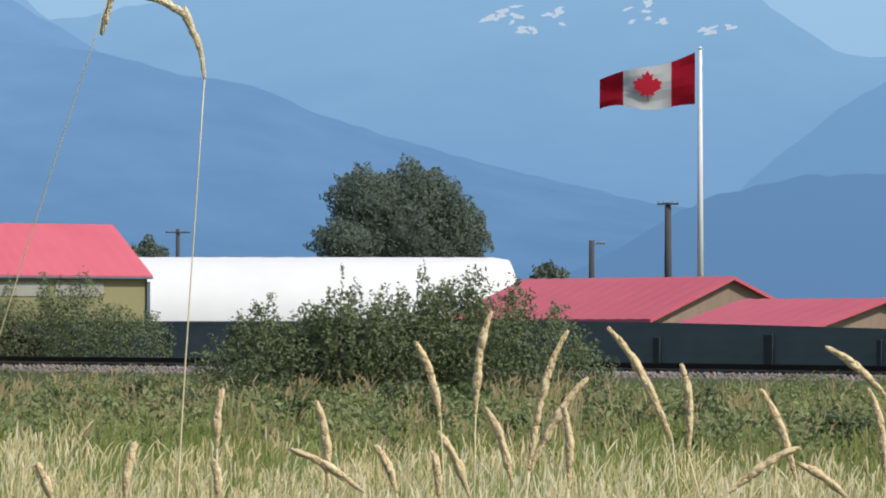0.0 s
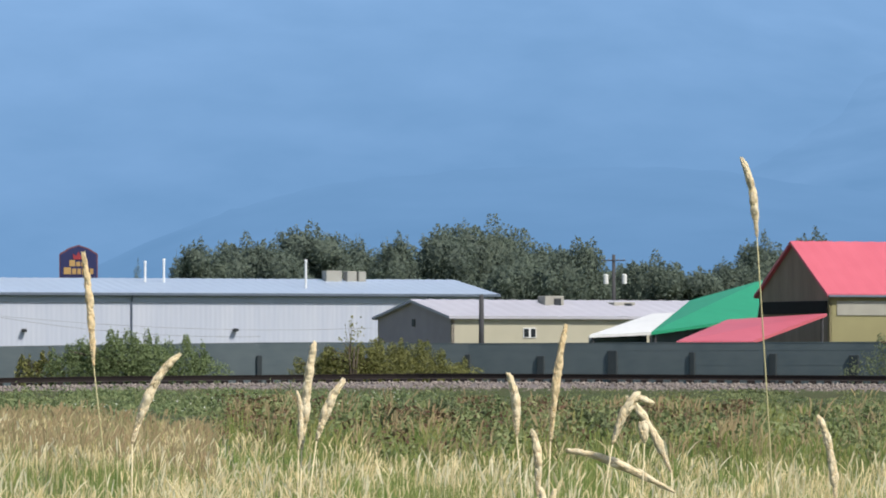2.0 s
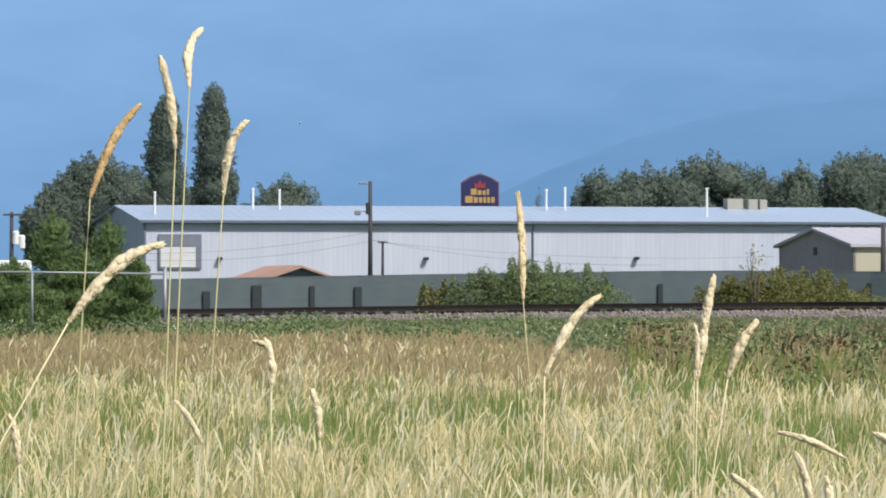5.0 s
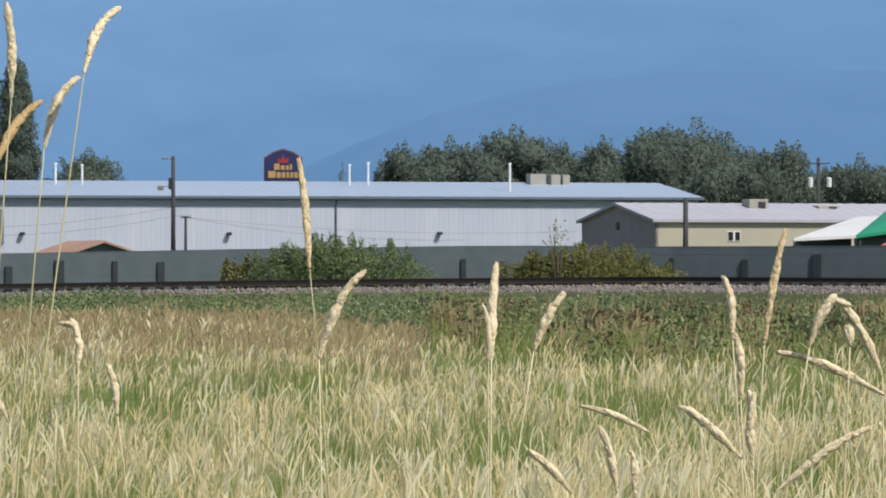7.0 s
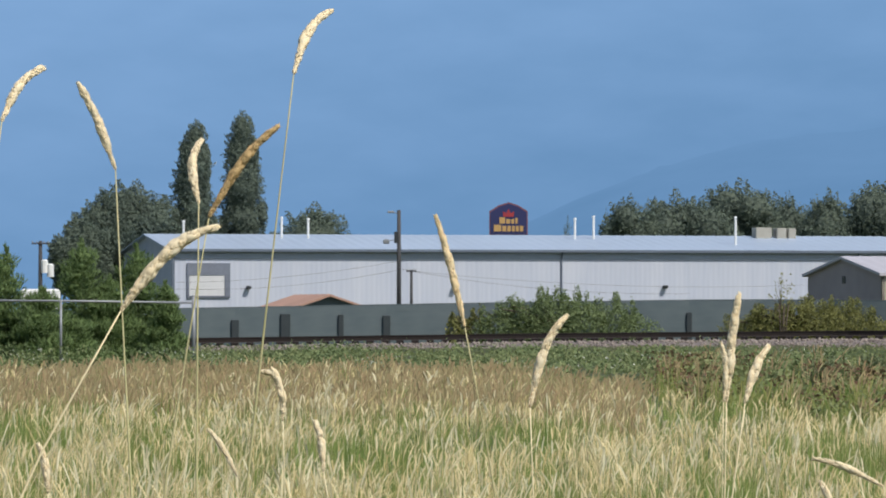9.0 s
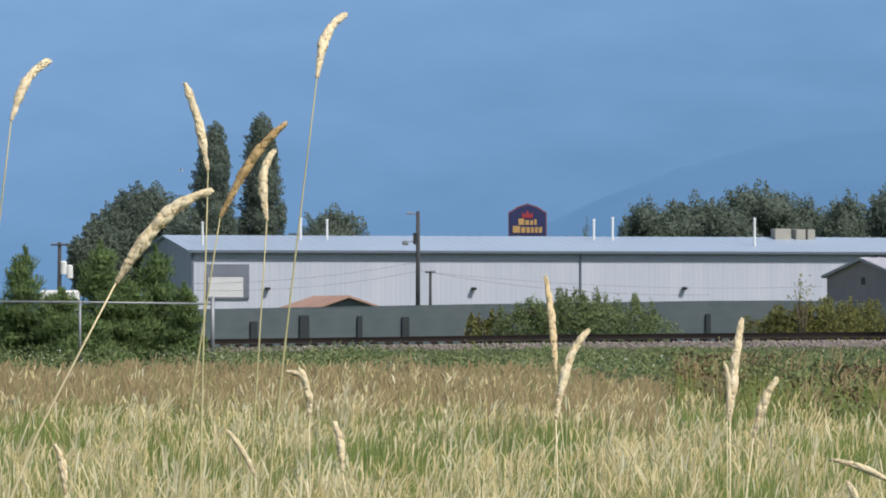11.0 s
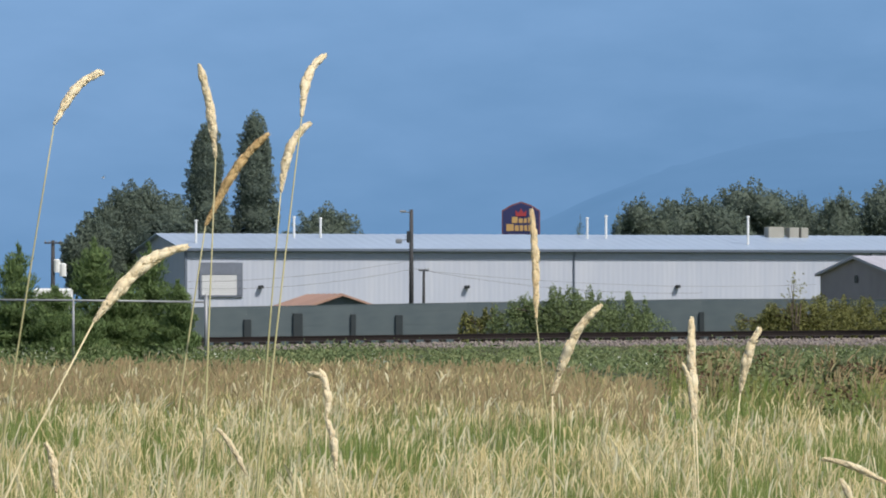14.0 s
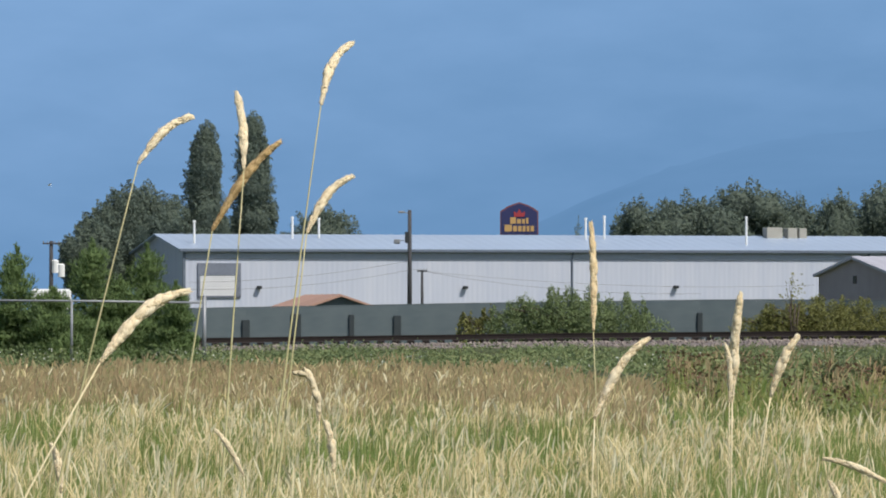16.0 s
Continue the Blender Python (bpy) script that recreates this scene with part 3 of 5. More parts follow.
part("corner_trim", box((0.0, -0.05, ez / 2), (0.22, 0.2, ez - 0.3)), M["trim"], warehouse)
door = front_part("roller_door", 354, 470, 420, 524, M["door"], 0.05, 0.07)
for k in range(9):
    front_part("slat", 356, 489 + k * 4, 418, 491.6 + k * 4, M["door"], 0.04, 0.12, parent=None)
front_part("door_header", 350, 466, 426, 488, M["doorframe"], 0.14, 0.05, "slate blue door header")
front_part("door_jamb", 350, 488, 354, 526, M["doorframe"], 0.14, 0.05)
front_part("door_jamb", 416, 488, 426, 526, M["doorframe"], 0.14, 0.05)
front_part("door_sill", 350, 524, 426, 527, M["doorframe"], 0.14, 0.05)
for u, v in ((456, 509), (821, 509), (1196, 508)):
    x, z = on_front(u, v)
    bm = add_box(bmesh.new(), (x + 0.1, -0.32, z), (0.42, 0.5, 0.26))
    bmesh.ops.bevel(bm, geom=bm.edges[:], offset=0.05, segments=1, affect="EDGES")
    w = part("wall_light", bm, M["darkmetal"], warehouse, "dark wall-pack lamp")
    part("bracket", box((x + 0.1, -0.05, z), (0.2, 0.1, 0.3), 0.01), M["galv"], w)
for u in (1014, 1543):
    x, z = on_front(u, 450)
    part("downspout", tube([(x, -0.45, ez - 0.1), (x, -0.12, ez - 0.6), (x, -0.12, 0.2)], 0.075, 6), M["trim"], warehouse, "slate downspout")
for u, v, vb in ((343, 396, 430), (519, 387, 420), (567, 389, 420), (1051, 387, 420), (1085, 383, 420), (1334, 385, 424)):
    x, _ = on_front(u, 440)
    b = 9.5 if vb == 420 else 4.5
    x += b * 0.19
    zt = height(v, WR + 12) - 0.3
    zb = ez + (height(417, WR + 13) - height(443, WR)) * b / 13
    vent = part("vent_pipe", tube([(x, b, zb), (x, b, zt)], 0.11, 8), M["whitepipe"], warehouse, "white roof vent pipe")
    part("cap", tube([(x, b, zt), (x, b, zt + 0.15)], [0.17, 0.12], 8), M["whitepipe"], vent)
x0, _ = on_front(1392, 440)
zr = height(417, WR + 13) - 0.3
for dx, w, h in ((0.4, 1.5, 1.25), (2.1, 0.9, 1.15), (3.1, 0.7, 1.1)):
    hv = part("rooftop_unit", box((x0 + dx + 2.0, 11.5, zr + 0.25), (w, 1.4, h), 0.04), M["greypanel"], warehouse, "boxy rooftop air unit")

# taupe shop with a long beige side
shop = gabled("shop_building", 1578, 330, 24, 21.5, 12.2, height(487, 330), height(459, 335), "a", (M["beigewall"], M["shoproof"]),
              "low beige shop with a shaded taupe gable and grey roof", over=0.3, gable_mat=M["shopgable"])
sk = 330 / SPAN
for du in (131, 143):
    w = part("window", box((du * sk / 0.9, -0.03, height(513, 330) - 0.3), (0.33, 0.1, 0.55), 0.01), M["glassdark"], shop, "small dark window")
part("window_frame", box((137 * sk / 0.9, -0.02, height(513, 330) - 0.3), (0.95, 0.06, 0.68), 0.01), M["whitepipe"], shop)
part("gable_vent", box((-0.04, 6.1, height(495, 332) - 0.3), (0.06, 0.5, 0.5), 0.01), M["darkmetal"], shop)
for x, w, h in ((9.3, 1.4, 1.1), (14.5, 1.6, 0.7)):
    hv = part("rooftop_unit", box((x, 4.6, height(463, 334) - 0.3 + h / 2 - 0.5), (w, 1.2, h), 0.04), M["greypanel"], shop, "pale rooftop air unit")
    part("grille", box((x + w * 0.15, 3.97, height(463, 334) - 0.3 + h / 2 - 0.4), (w * 0.35, 0.06, h * 0.5)), M["darkmetal"], hv)

# red-roofed barn
BR = 300.0
barn = gabled("barn", 2245, BR, 28, 18.6, 9.0, height(445, BR), height(357, BR + 4), "a", (M["yellowwall"], M["redroof"]),
              "red-roofed barn with ochre side wall and dark brown gable", over=0.25, gable_mat=M["brownwall"])
for x in (2.2, 6.0, 9.9, 13.8):
    part("wall_panel", box((x, -0.03, height(470, BR) - 0.3), (3.4, 0.06, 0.85), 0.01), M["greypanel"], barn, "weathered grey strip of windows")
# near-black box on the gable stands for the shadow over the lean-to
part("lean_to_shade", box((-0.06, 4.4, height(468, BR) - 0.3), (0.1, 8.4, 0.75), 0.01), M["tie"], barn, "dark strip painted as shade above the red lean-to")
part("gutter", box((9.3, -0.32, height(445, BR) - 0.42), (19.0, 0.12, 0.14), 0.02), M["trim"], barn)
part("corner_post", box((18.6, -0.06, 2.3), (0.22, 0.2, 4.4)), M["trim"], barn)


def slab(name, corners, material, label, category, thick=0.18, posts=True):
    """A pitched canopy roof over posts; corners run front-left, front-right, back-right, back-left."""
    pts = [P(*c) for c in corners]
    c = sum(pts, Vector()) / 4
    t = thing(name, pose(c.x, c.y, 0), label, category)
    loc = [p - Vector((c.x, c.y, 0)) for p in pts]
    down = Vector((0, 0, thick))
    bm = solid([*loc, *[p - down for p in loc]], [(0, 1, 2, 3), (7, 6, 5, 4), (0, 4, 5, 1), (1, 5, 6, 2), (2, 6, 7, 3), (3, 7, 4, 0)])
    part("roof", bm, material, t)
    for p in loc:
        q = p * 1.0
        q.x, q.y = q.x * 0.94, q.y * 0.94
        part("post", tube([(q.x, q.y, 0.2), (q.x, q.y, q.z - thick * 0.5)], 0.09, 8), M["polewood"], t)
    f0, f1 = loc[0].lerp(loc[1], 0.03), loc[1].lerp(loc[0], 0.03)
    bm = solid([(f0.x, f0.y + 1.2, 0.2), (f1.x, f1.y + 1.2, 0.2), (f1.x, f1.y + 1.2, f1.z - thick + 0.1), (f0.x, f0.y + 1.2, f0.z - thick + 0.1),
                (f0.x, f0.y + 1.4, 0.2), (f1.x, f1.y + 1.4, 0.2), (f1.x, f1.y + 1.4, f1.z - thick + 0.1), (f0.x, f0.y + 1.4, f0.z - thick + 0.1)],
               [(0, 1, 2, 3), (7, 6, 5, 4), (0, 4, 5, 1), (1, 5, 6, 2), (2, 6, 7, 3), (3, 7, 4, 0)])
    part("wall", bm, M["slatewall"], t)
    return t


def at15(x, y, R):
    return (x + 1228, y - 26, R)


slab("white_canopy", [at15(594, 543, 310), at15(703, 538, 312), at15(775, 503, 322), at15(706, 505, 322)], M["whitepipe"], "white metal lean-to canopy beside the green roof", "canopy")
slab("green_canopy", [at15(703, 538, 304), at15(890, 512, 312), at15(900, 446, 324), at15(772, 482, 322)], M["greenroof"], "green metal roof behind the barn gable", "canopy")
slab("red_canopy", [at15(748, 554, 285), at15(882, 554, 286), at15(1013, 505, 298), at15(838, 516, 299)], M["redroof"], "low red lean-to roof against the barn gable", "canopy")


def fabric_hall():
    R = 335.0
    k = R / SPAN
    t = thing("fabric_hall", site(2700, R, 0.2, 0), "big white fabric-covered hall with a rounded roof", "building")
    L, W, H = 702 * k, 16.0, height(411, R) - 0.2
    bm = bmesh.new()
    rings = []
    n = 26
    for i in range(n + 1):
        x = L * i / n
        sag = (0.0 if i % 2 == 0 else -0.02) - 0.42 * H * max(0.0, i / n - 0.95) ** 2 / 0.0025
        ring = []
        for j in range(17):
            a = math.pi * j / 16
            s = math.sin(a)
            ring.append(bm.verts.new((x, W / 2 - (W / 2 + sag * 0.5) * math.copysign(abs(math.cos(a)) ** 0.85, math.cos(a)), (H + sag) * s ** 0.72)))
        rings.append(ring)
    for r0, r1 in zip(rings, rings[1:]):
        for j in range(16):
            bm.faces.new((r0[j], r1[j], r1[j + 1], r0[j + 1]))
    part("cover", bm, M["whitefabric"], t, "taut white fabric", shade=True)
    for x in (0.02, L - 0.02):
        bm = bmesh.new()
        h = H * (0.99 if x < 1 else 0.575)
        vs = [bm.verts.new((x, W / 2 - (W / 2 if x < 1 else W / 2 - 0.21 * H) * math.copysign(abs(math.cos(math.pi * j / 16)) ** 0.85, math.cos(math.pi * j / 16)) * 0.99, h * math.sin(math.pi * j / 16) ** 0.72)) for j in range(17)]
        bm.faces.new(vs)
        part("end_wall", bm, M["whitefabric"], t)


fabric_hall()


gabled("red_house", 3612, 250, 42, 10.6, 15.5, height(526, 250), height(456, 256), "b", (M["brownwall"], M["redroof"]),
       "low house with a red metal roof and brown gable", over=0.35)
gabled("red_house", 3898, 215, 44, 8.2, 8.5, height(541, 215), height(495, 219), "b", (M["brownwall"], M["redroof"]),
       "small low annex with a red metal roof", over=0.35)
gabled("small_house", 537, 196, 12, 2.9, 6.0, height(547, 196), height(525, 197), "b", (M["slatewall"], M["orangeroof"]),
       "small slate-green house with a faded terracotta roof behind the barrier", over=0.25, thick=0.08)


# ---- poles, sign, flag, fence ----
def utility_pole(u, v, R, r=0.16, label="dark wooden utility pole", arm=None, cans=(), lampside=0):
    z = height(v, R)
    t = thing("utility_pole", site(u, R, 0.2), label, "pole")
    part("pole", tube([(0, 0, 0), (0, 0, z - 0.2)], [r * 1.15, r * 0.85], 10), M["polewood"], t, shade=True)
    if arm:
        part("crossarm", box((0, -r, z - 0.2 - arm[1]), (arm[0], 0.1, 0.12), 0.01), M["polewood"], t)
        for x in (-0.45, -0.2, 0.2, 0.45):
            part("insulator", tube([(x * arm[0], -r, z - 0.2 - arm[1] + 0.06), (x * arm[0], -r, z - arm[1] + 0.0)], [0.05, 0.03], 6), M["galv"], t)
    for x, dz in cans:
        c = part("transformer", tube([(x, -0.1, z - dz - 1.0), (x, -0.1, z - dz - 0.1), (x, -0.1, z - dz)], [0.26, 0.26, 0.15], 10), M["whitepipe"], t, "pale transformer can")
        part("bracket", box((x / 2, -0.08, z - dz - 0.5), (abs(x), 0.06, 0.08)), M["darkmetal"], c)
    if lampside:
        part("lamp_arm", tube([(0, 0, z - 0.5), (lampside * 0.5, 0, z - 0.35)], 0.035, 6), M["galv"], t)
        part("lamp_head", box((lampside * 0.65, 0, z - 0.36), (0.5, 0.24, 0.18), 0.04), M["galv"], t)
    return t


up = utility_pole(725, 372, 400, 0.17, "dark wooden utility pole with a small lamp before the warehouse", lampside=-1)
part("equipment_box", box((-0.2, -0.2, height(425, 400)), (0.35, 0.3, 0.9), 0.03), M["darkmetal"], up)
part("floodlight", box((-1.0, -0.15, height(428, 400) - 0.2), (0.5, 0.4, 0.36), 0.06), M["galv"], up, "grey floodlight on a side arm")
part("lamp_arm", tube([(0, 0, height(424, 400) - 0.2), (-0.8, -0.1, height(426, 400) - 0.2)], 0.03, 6), M["galv"], up)
utility_pole(747, 478, 415, 0.12, "short dark pole before the white warehouse", arm=(0.8, 0.1))
utility_pole(1631, 446, 320, 0.17, "dark wooden pole beside the shop wall")
utility_pole(1865, 375, 520, 0.2, "utility pole with two white transformers", arm=(2.4, 0.6), cans=((-0.8, 2.2), (1.1, 2.2)))
utility_pole(92, 427, 380, 0.16, "utility pole with transformers beyond the cedars", arm=(1.3, 0.2), cans=((0.3, 1.6), (0.75, 1.9)))
utility_pole(3642, 318, 330, 0.24, "thick dark pole behind the red roof", arm=(1.4, 0.1))
utility_pole(3507, 385, 330, 0.2, "dark lamp pole behind the red roof", lampside=1)
utility_pole(2775, 365, 450, 0.2, "far utility pole behind the barn", arm=(2.2, 0.3))


def cable(u0, v0, R0, u1, v1, R1, sag):
    a, b = P(u0, v0, R0), P(u1, v1, R1)
    pts = []
    for i in range(13):
        f = i / 12
        p = a.lerp(b, f)
        p.z -= sag * 4 * f * (1 - f)
        pts.append(p - a)
    ob = part("overhead_cable", tube(pts, 0.010, 5), M["cable"])
    ob.location = a
    tagged(ob, "thin dark overhead cable slung between poles", "cable")


cable(725, 478, 399.8, 330, 512, 395, 0.5)
cable(725, 462, 399.8, 330, 500, 395, 0.4)
cable(725, 476, 399.8, 1240, 520, 395, 0.6)
cable(747, 480, 414.8, 1440, 505, 442, 0.6)


def sign():
    R = 520.0
    k = R / SPAN
    t = thing("roadside_sign", site(919, R, 0.3), "tall roadside sign, navy panel with maroon border and golden bars", "sign")

    def z(v):
        return height(v, R) - 0.3

    outline = [(-34, 374), (-18, 364), (0, 358), (18, 364), (34, 374), (34, 416), (-34, 416)]

    def plate(points, y0, y1):
        n = len(points)
        vs = [((u * k), y0, z(v)) for u, v in points] + [((u * k), y1, z(v)) for u, v in points]
        return solid(vs, [tuple(range(n)), tuple(range(2 * n - 1, n - 1, -1))] + [(i, i + n, (i + 1) % n + n, (i + 1) % n) for i in range(n)])

    part("panel_border", plate(outline, 0.0, 0.6), M["signedge"], t, "maroon border")
    inner = [(u * 0.94, 416 - (416 - v) * 0.955 - (1 if v > 400 else 0)) for u, v in outline]
    part("panel", plate(inner, -0.06, 0.0), M["navy"], t, "navy blue face")
    part("emblem", plate([(-9, 384), (-10, 374), (-4, 378), (0, 370), (4, 378), (10, 374), (9, 384)], -0.12, -0.06), M["signred"], t, "red crown-like emblem")
    for u0, u1, v0, v1 in ((-16, -6, 385, 396), (-4, 3, 388, 396), (5, 10, 388, 396), (12, 16, 386, 396), (-26, -13, 398, 410), (-11, -4, 400, 410), (-2, 4, 400, 410), (6, 11, 400, 410), (13, 18, 400, 410), (20, 26, 400, 410)):
        part("letter_bar", plate([(u0, v1), (u1, v1), (u1, v0), (u0, v0)], -0.11, -0.06), M["gold"], t)
    for s in (-1, 1):
        part("post", tube([(s * 0.9, 0.3, 0), (s * 0.9, 0.3, z(415))], 0.2, 8), M["darkmetal"], t)


sign()


def flagpole():
    R = 420.0
    k = R / SPAN
    pole = thing("flagpole", site(3699, R, 0.3), "tall white flagpole rising behind the red roof", "flagpole")
    part("pole", tube([(0, 0, 0), (0, 0, height(48, R) - 0.3)], [0.30, 0.16], 12), M["whitepipe"], pole, shade=True)
    part("ball", tube([(0, 0, height(48, R) - 0.3), (0, 0, height(45, R) - 0.3), (0, 0, height(42, R) - 0.3)], [0.1, 0.22, 0.08], 8), M["whitepipe"], pole)
    fl = thing("flag", site(3690, R, height(52, R)), "red and white flag with a red leaf, streaming in the wind", "flag")
    W, H = 168 * k, 92 * k
    n = 16
    strips = []

    def mid(f):
        return Vector((-W * f, 0.35 * math.sin(f * 7.5) * (0.3 + f), -H * 0.52 * f - H * 0.05 * math.sin(f * 6)))

    def half(f):
        return H * (1 - 0.42 * f - 0.04 * math.sin(f * 9))

    leaf = [(0.0, 0.46), (0.06, 0.34), (0.13, 0.38), (0.11, 0.2), (0.22, 0.26), (0.24, 0.18), (0.33, 0.16), (0.28, 0.04), (0.31, -0.02), (0.14, -0.14), (0.16, -0.22), (0.02, -0.19), (0.02, -0.4)]
    for i in range(n):
        f0, f1 = i / n, (i + 1) / n
        red = f1 <= 0.26 or f0 >= 0.74
        c = mid(f0)
        bm = bmesh.new()
        rows = []
        for f in (f0, (f0 + f1) / 2, f1 + 0.006):
            p = mid(f) - c
            h = half(f)
            rows.append([bm.verts.new(p + Vector((0, 0.12 * math.sin(j * 1.3 + f * 6), -h * j / 5))) for j in range(6)])
        for a, b in zip(rows, rows[1:]):
            for j in range(5):
                bm.faces.new((a[j], b[j], b[j + 1], a[j + 1]))
        bmesh.ops.solidify(bm, geom=bm.faces[:], thickness=0.02)
        s = part("cloth", bm, M["flagred"] if red else M["flagwhite"], fl)
        s.location = c
        strips.append((s, c, f0))
    c = mid(0.5)
    h = half(0.5)
    pts = leaf + [(-x, y) for x, y in leaf[-2:0:-1]]
    for y in (-0.35, 0.35):
        bm = bmesh.new()
        bm.faces.new([bm.verts.new((x * H * 0.85 + c.x, c.y + y + 0.25 * x, c.z - h * 0.5 + z * h * 0.85)) for x, z in pts])
        part("leaf_emblem", bm, M["flagred"], fl, "red maple-like leaf")
    return fl, strips


flag, flag_strips = flagpole()


def fence():
    R = 138.0
    k = R / SPAN
    t = thing("chain_fence", site(245, R, 0.0), "galvanised pipe fence with posts in front of the cedars", "fence")
    us = (-340, -106, 128, 362)
    for u in us:
        end = u == 362
        zt = height(525 if end else 534, R)
        p = part("post", tube([((u - 245) * k, 0, 0), ((u - 245) * k, 0, zt)], 0.055 if end else 0.035, 8), M["galv"], t, shade=True)
        part("cap", tube([((u - 245) * k, 0, zt), ((u - 245) * k, 0, zt + 0.05)], [0.062 if end else 0.042, 0.02], 8), M["galv"], p)
    part("top_rail", tube([((-340 - 245) * k, 0, height(530, R)), ((128 - 245) * k, 0, height(533, R)), ((362 - 245) * k, 0, height(536, R))], 0.03, 8), M["galv"], t, shade=True)


fence()

# parked vehicle roof beyond the cedars
def parked_van():
    R = 300.0
    k = R / SPAN
    t = thing("parked_van", site(92, R, 0.3), "white parked van mostly hidden by cedars", "van")
    z = height(512, R) - 0.3
    bm = box((0, 0, z / 2 + 0.2), (70 * k, 2.0, z - 0.4), 0.12)
    part("body", bm, M["whitepipe"], t)
    part("window", box((0.2, -1.0, z - 0.75), (50 * k, 0.05, 0.5), 0.02), M["glassdark"], t)
    for x in (-0.8, 0.8):
        part("wheel", tube([(x, -1.0, 0.35), (x, -0.75, 0.35)], 0.35, 12), M["darkmetal"], t)


parked_van()

# ---- trees and shrubs ----
G = "broad leafy tree with a dense dark crown"
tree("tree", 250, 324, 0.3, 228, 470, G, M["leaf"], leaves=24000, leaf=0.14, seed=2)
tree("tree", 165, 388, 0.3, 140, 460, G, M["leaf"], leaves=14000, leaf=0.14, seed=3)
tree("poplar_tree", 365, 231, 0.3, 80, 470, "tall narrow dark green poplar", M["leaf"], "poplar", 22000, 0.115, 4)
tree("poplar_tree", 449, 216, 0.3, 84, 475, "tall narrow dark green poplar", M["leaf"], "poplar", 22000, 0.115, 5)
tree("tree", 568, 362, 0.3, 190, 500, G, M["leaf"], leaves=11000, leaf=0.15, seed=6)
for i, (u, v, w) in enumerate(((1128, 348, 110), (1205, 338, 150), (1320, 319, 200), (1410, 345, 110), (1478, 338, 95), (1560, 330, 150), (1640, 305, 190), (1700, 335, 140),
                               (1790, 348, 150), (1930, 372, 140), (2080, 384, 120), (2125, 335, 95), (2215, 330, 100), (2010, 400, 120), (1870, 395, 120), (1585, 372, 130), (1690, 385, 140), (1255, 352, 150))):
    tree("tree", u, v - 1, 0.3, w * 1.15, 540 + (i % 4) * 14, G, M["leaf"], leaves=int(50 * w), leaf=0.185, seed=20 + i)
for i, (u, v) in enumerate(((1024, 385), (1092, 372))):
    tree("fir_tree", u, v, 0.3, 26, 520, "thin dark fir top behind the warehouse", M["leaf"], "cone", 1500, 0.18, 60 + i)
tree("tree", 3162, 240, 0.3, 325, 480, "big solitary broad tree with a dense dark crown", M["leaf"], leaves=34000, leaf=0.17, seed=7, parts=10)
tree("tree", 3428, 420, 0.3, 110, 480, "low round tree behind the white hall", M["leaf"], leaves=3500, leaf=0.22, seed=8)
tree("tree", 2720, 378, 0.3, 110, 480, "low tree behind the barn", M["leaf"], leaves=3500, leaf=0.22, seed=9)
# cedars behind the fence
for i, (u, v, w) in enumerate(((-70, 470, 120), (30, 438, 105), (165, 428, 130), (262, 436, 125), (95, 510, 130), (312, 500, 70), (215, 490, 110), (-10, 540, 120), (150, 560, 120))):
    tree("cedar_tree", u, v, 0.0, w, 143 + i % 4, "dense green cedar behind the pipe fence", M["leafdark"], "cone", 9000, 0.085, 30 + i)
SH = "leafy green shrub beside the railway"
tree("shrub", 1015, 505, 0.2, 310, 175, SH, M["leafshrub"], "low", 30000, 0.045, 47, "shrub", 9)
tree("shrub", 850, 545, 0.3, 100, 176, SH, M["leafolive"], "low", 2500, 0.06, 41, "shrub", 4)
tree("shrub", 1460, 526, 0.3, 340, 177, "yellowish olive shrub before the barrier", M["leafolive"], "low", 26000, 0.045, 42, "shrub", 9)
tree("shrub", 1400, 470, 0.5, 60, 176, "sparse dry twiggy bush", M["leafolive"], "low", 260, 0.06, 43, "shrub", 4)
tree("shrub", 2530, 450, 0.2, 470, 166, "dark leafy shrub before the barrier", M["leafdusk"], "low", 26000, 0.05, 44, "shrub", 13)
tree("shrub", 3165, 440, 0.0, 690, 112, "wide dark leafy shrub in front of the railway", M["leafdusk"], "low", 46000, 0.048, 45, "shrub", 14)
tree("shrub", 3060, 415, 0.0, 70, 111, "tall thin shoots of a leafy shrub", M["leafdusk"], "low", 1200, 0.05, 46, "shrub", 3)


rng = np.random.default_rng(77)
for i in range(30):
    u = 1380 + i * 104 + rng.uniform(-45, 45)
    R = float(smooth([(1300, 70), (2460, 66), (3300, 61), (4000, 53), (4700, 49)], u)) + rng.uniform(0, 40) * (0.5 if u > 3300 else 1)
    tree("weed_bush", u, HORIZON + (EYE - rng.uniform(0.55, 0.85)) / R * SPAN, 0.0, rng.uniform(90, 190), R,
         "low dark green weed bush at the field's edge", M["leafdusk"] if i % 3 else M["leafshrub"], "low", 2600, 0.034, 200 + i, "weeds", 6)


# ---- field ----
EDGE = [(-500, 110), (850, 106), (1120, 84), (1400, 62), (1800, 60), (2460, 59), (3300, 55), (4000, 49), (4700, 45)]


def sward(u, R):
    """How green the meadow is, 0 to 1, in uneven patches."""
    s = SPAN * 1.1 / R
    g = np.sin(u / 47 + 1.5 * np.sin(s / 29)) + np.sin(u / 150 + s / 31 + 1.7) + 0.9 * np.sin(s / 13 + u / 90 + 0.5) + 0.7 * np.sin(u / 21 + s / 9)
    return 1 / (1 + np.exp(-2.2 * (g - 0.15)))


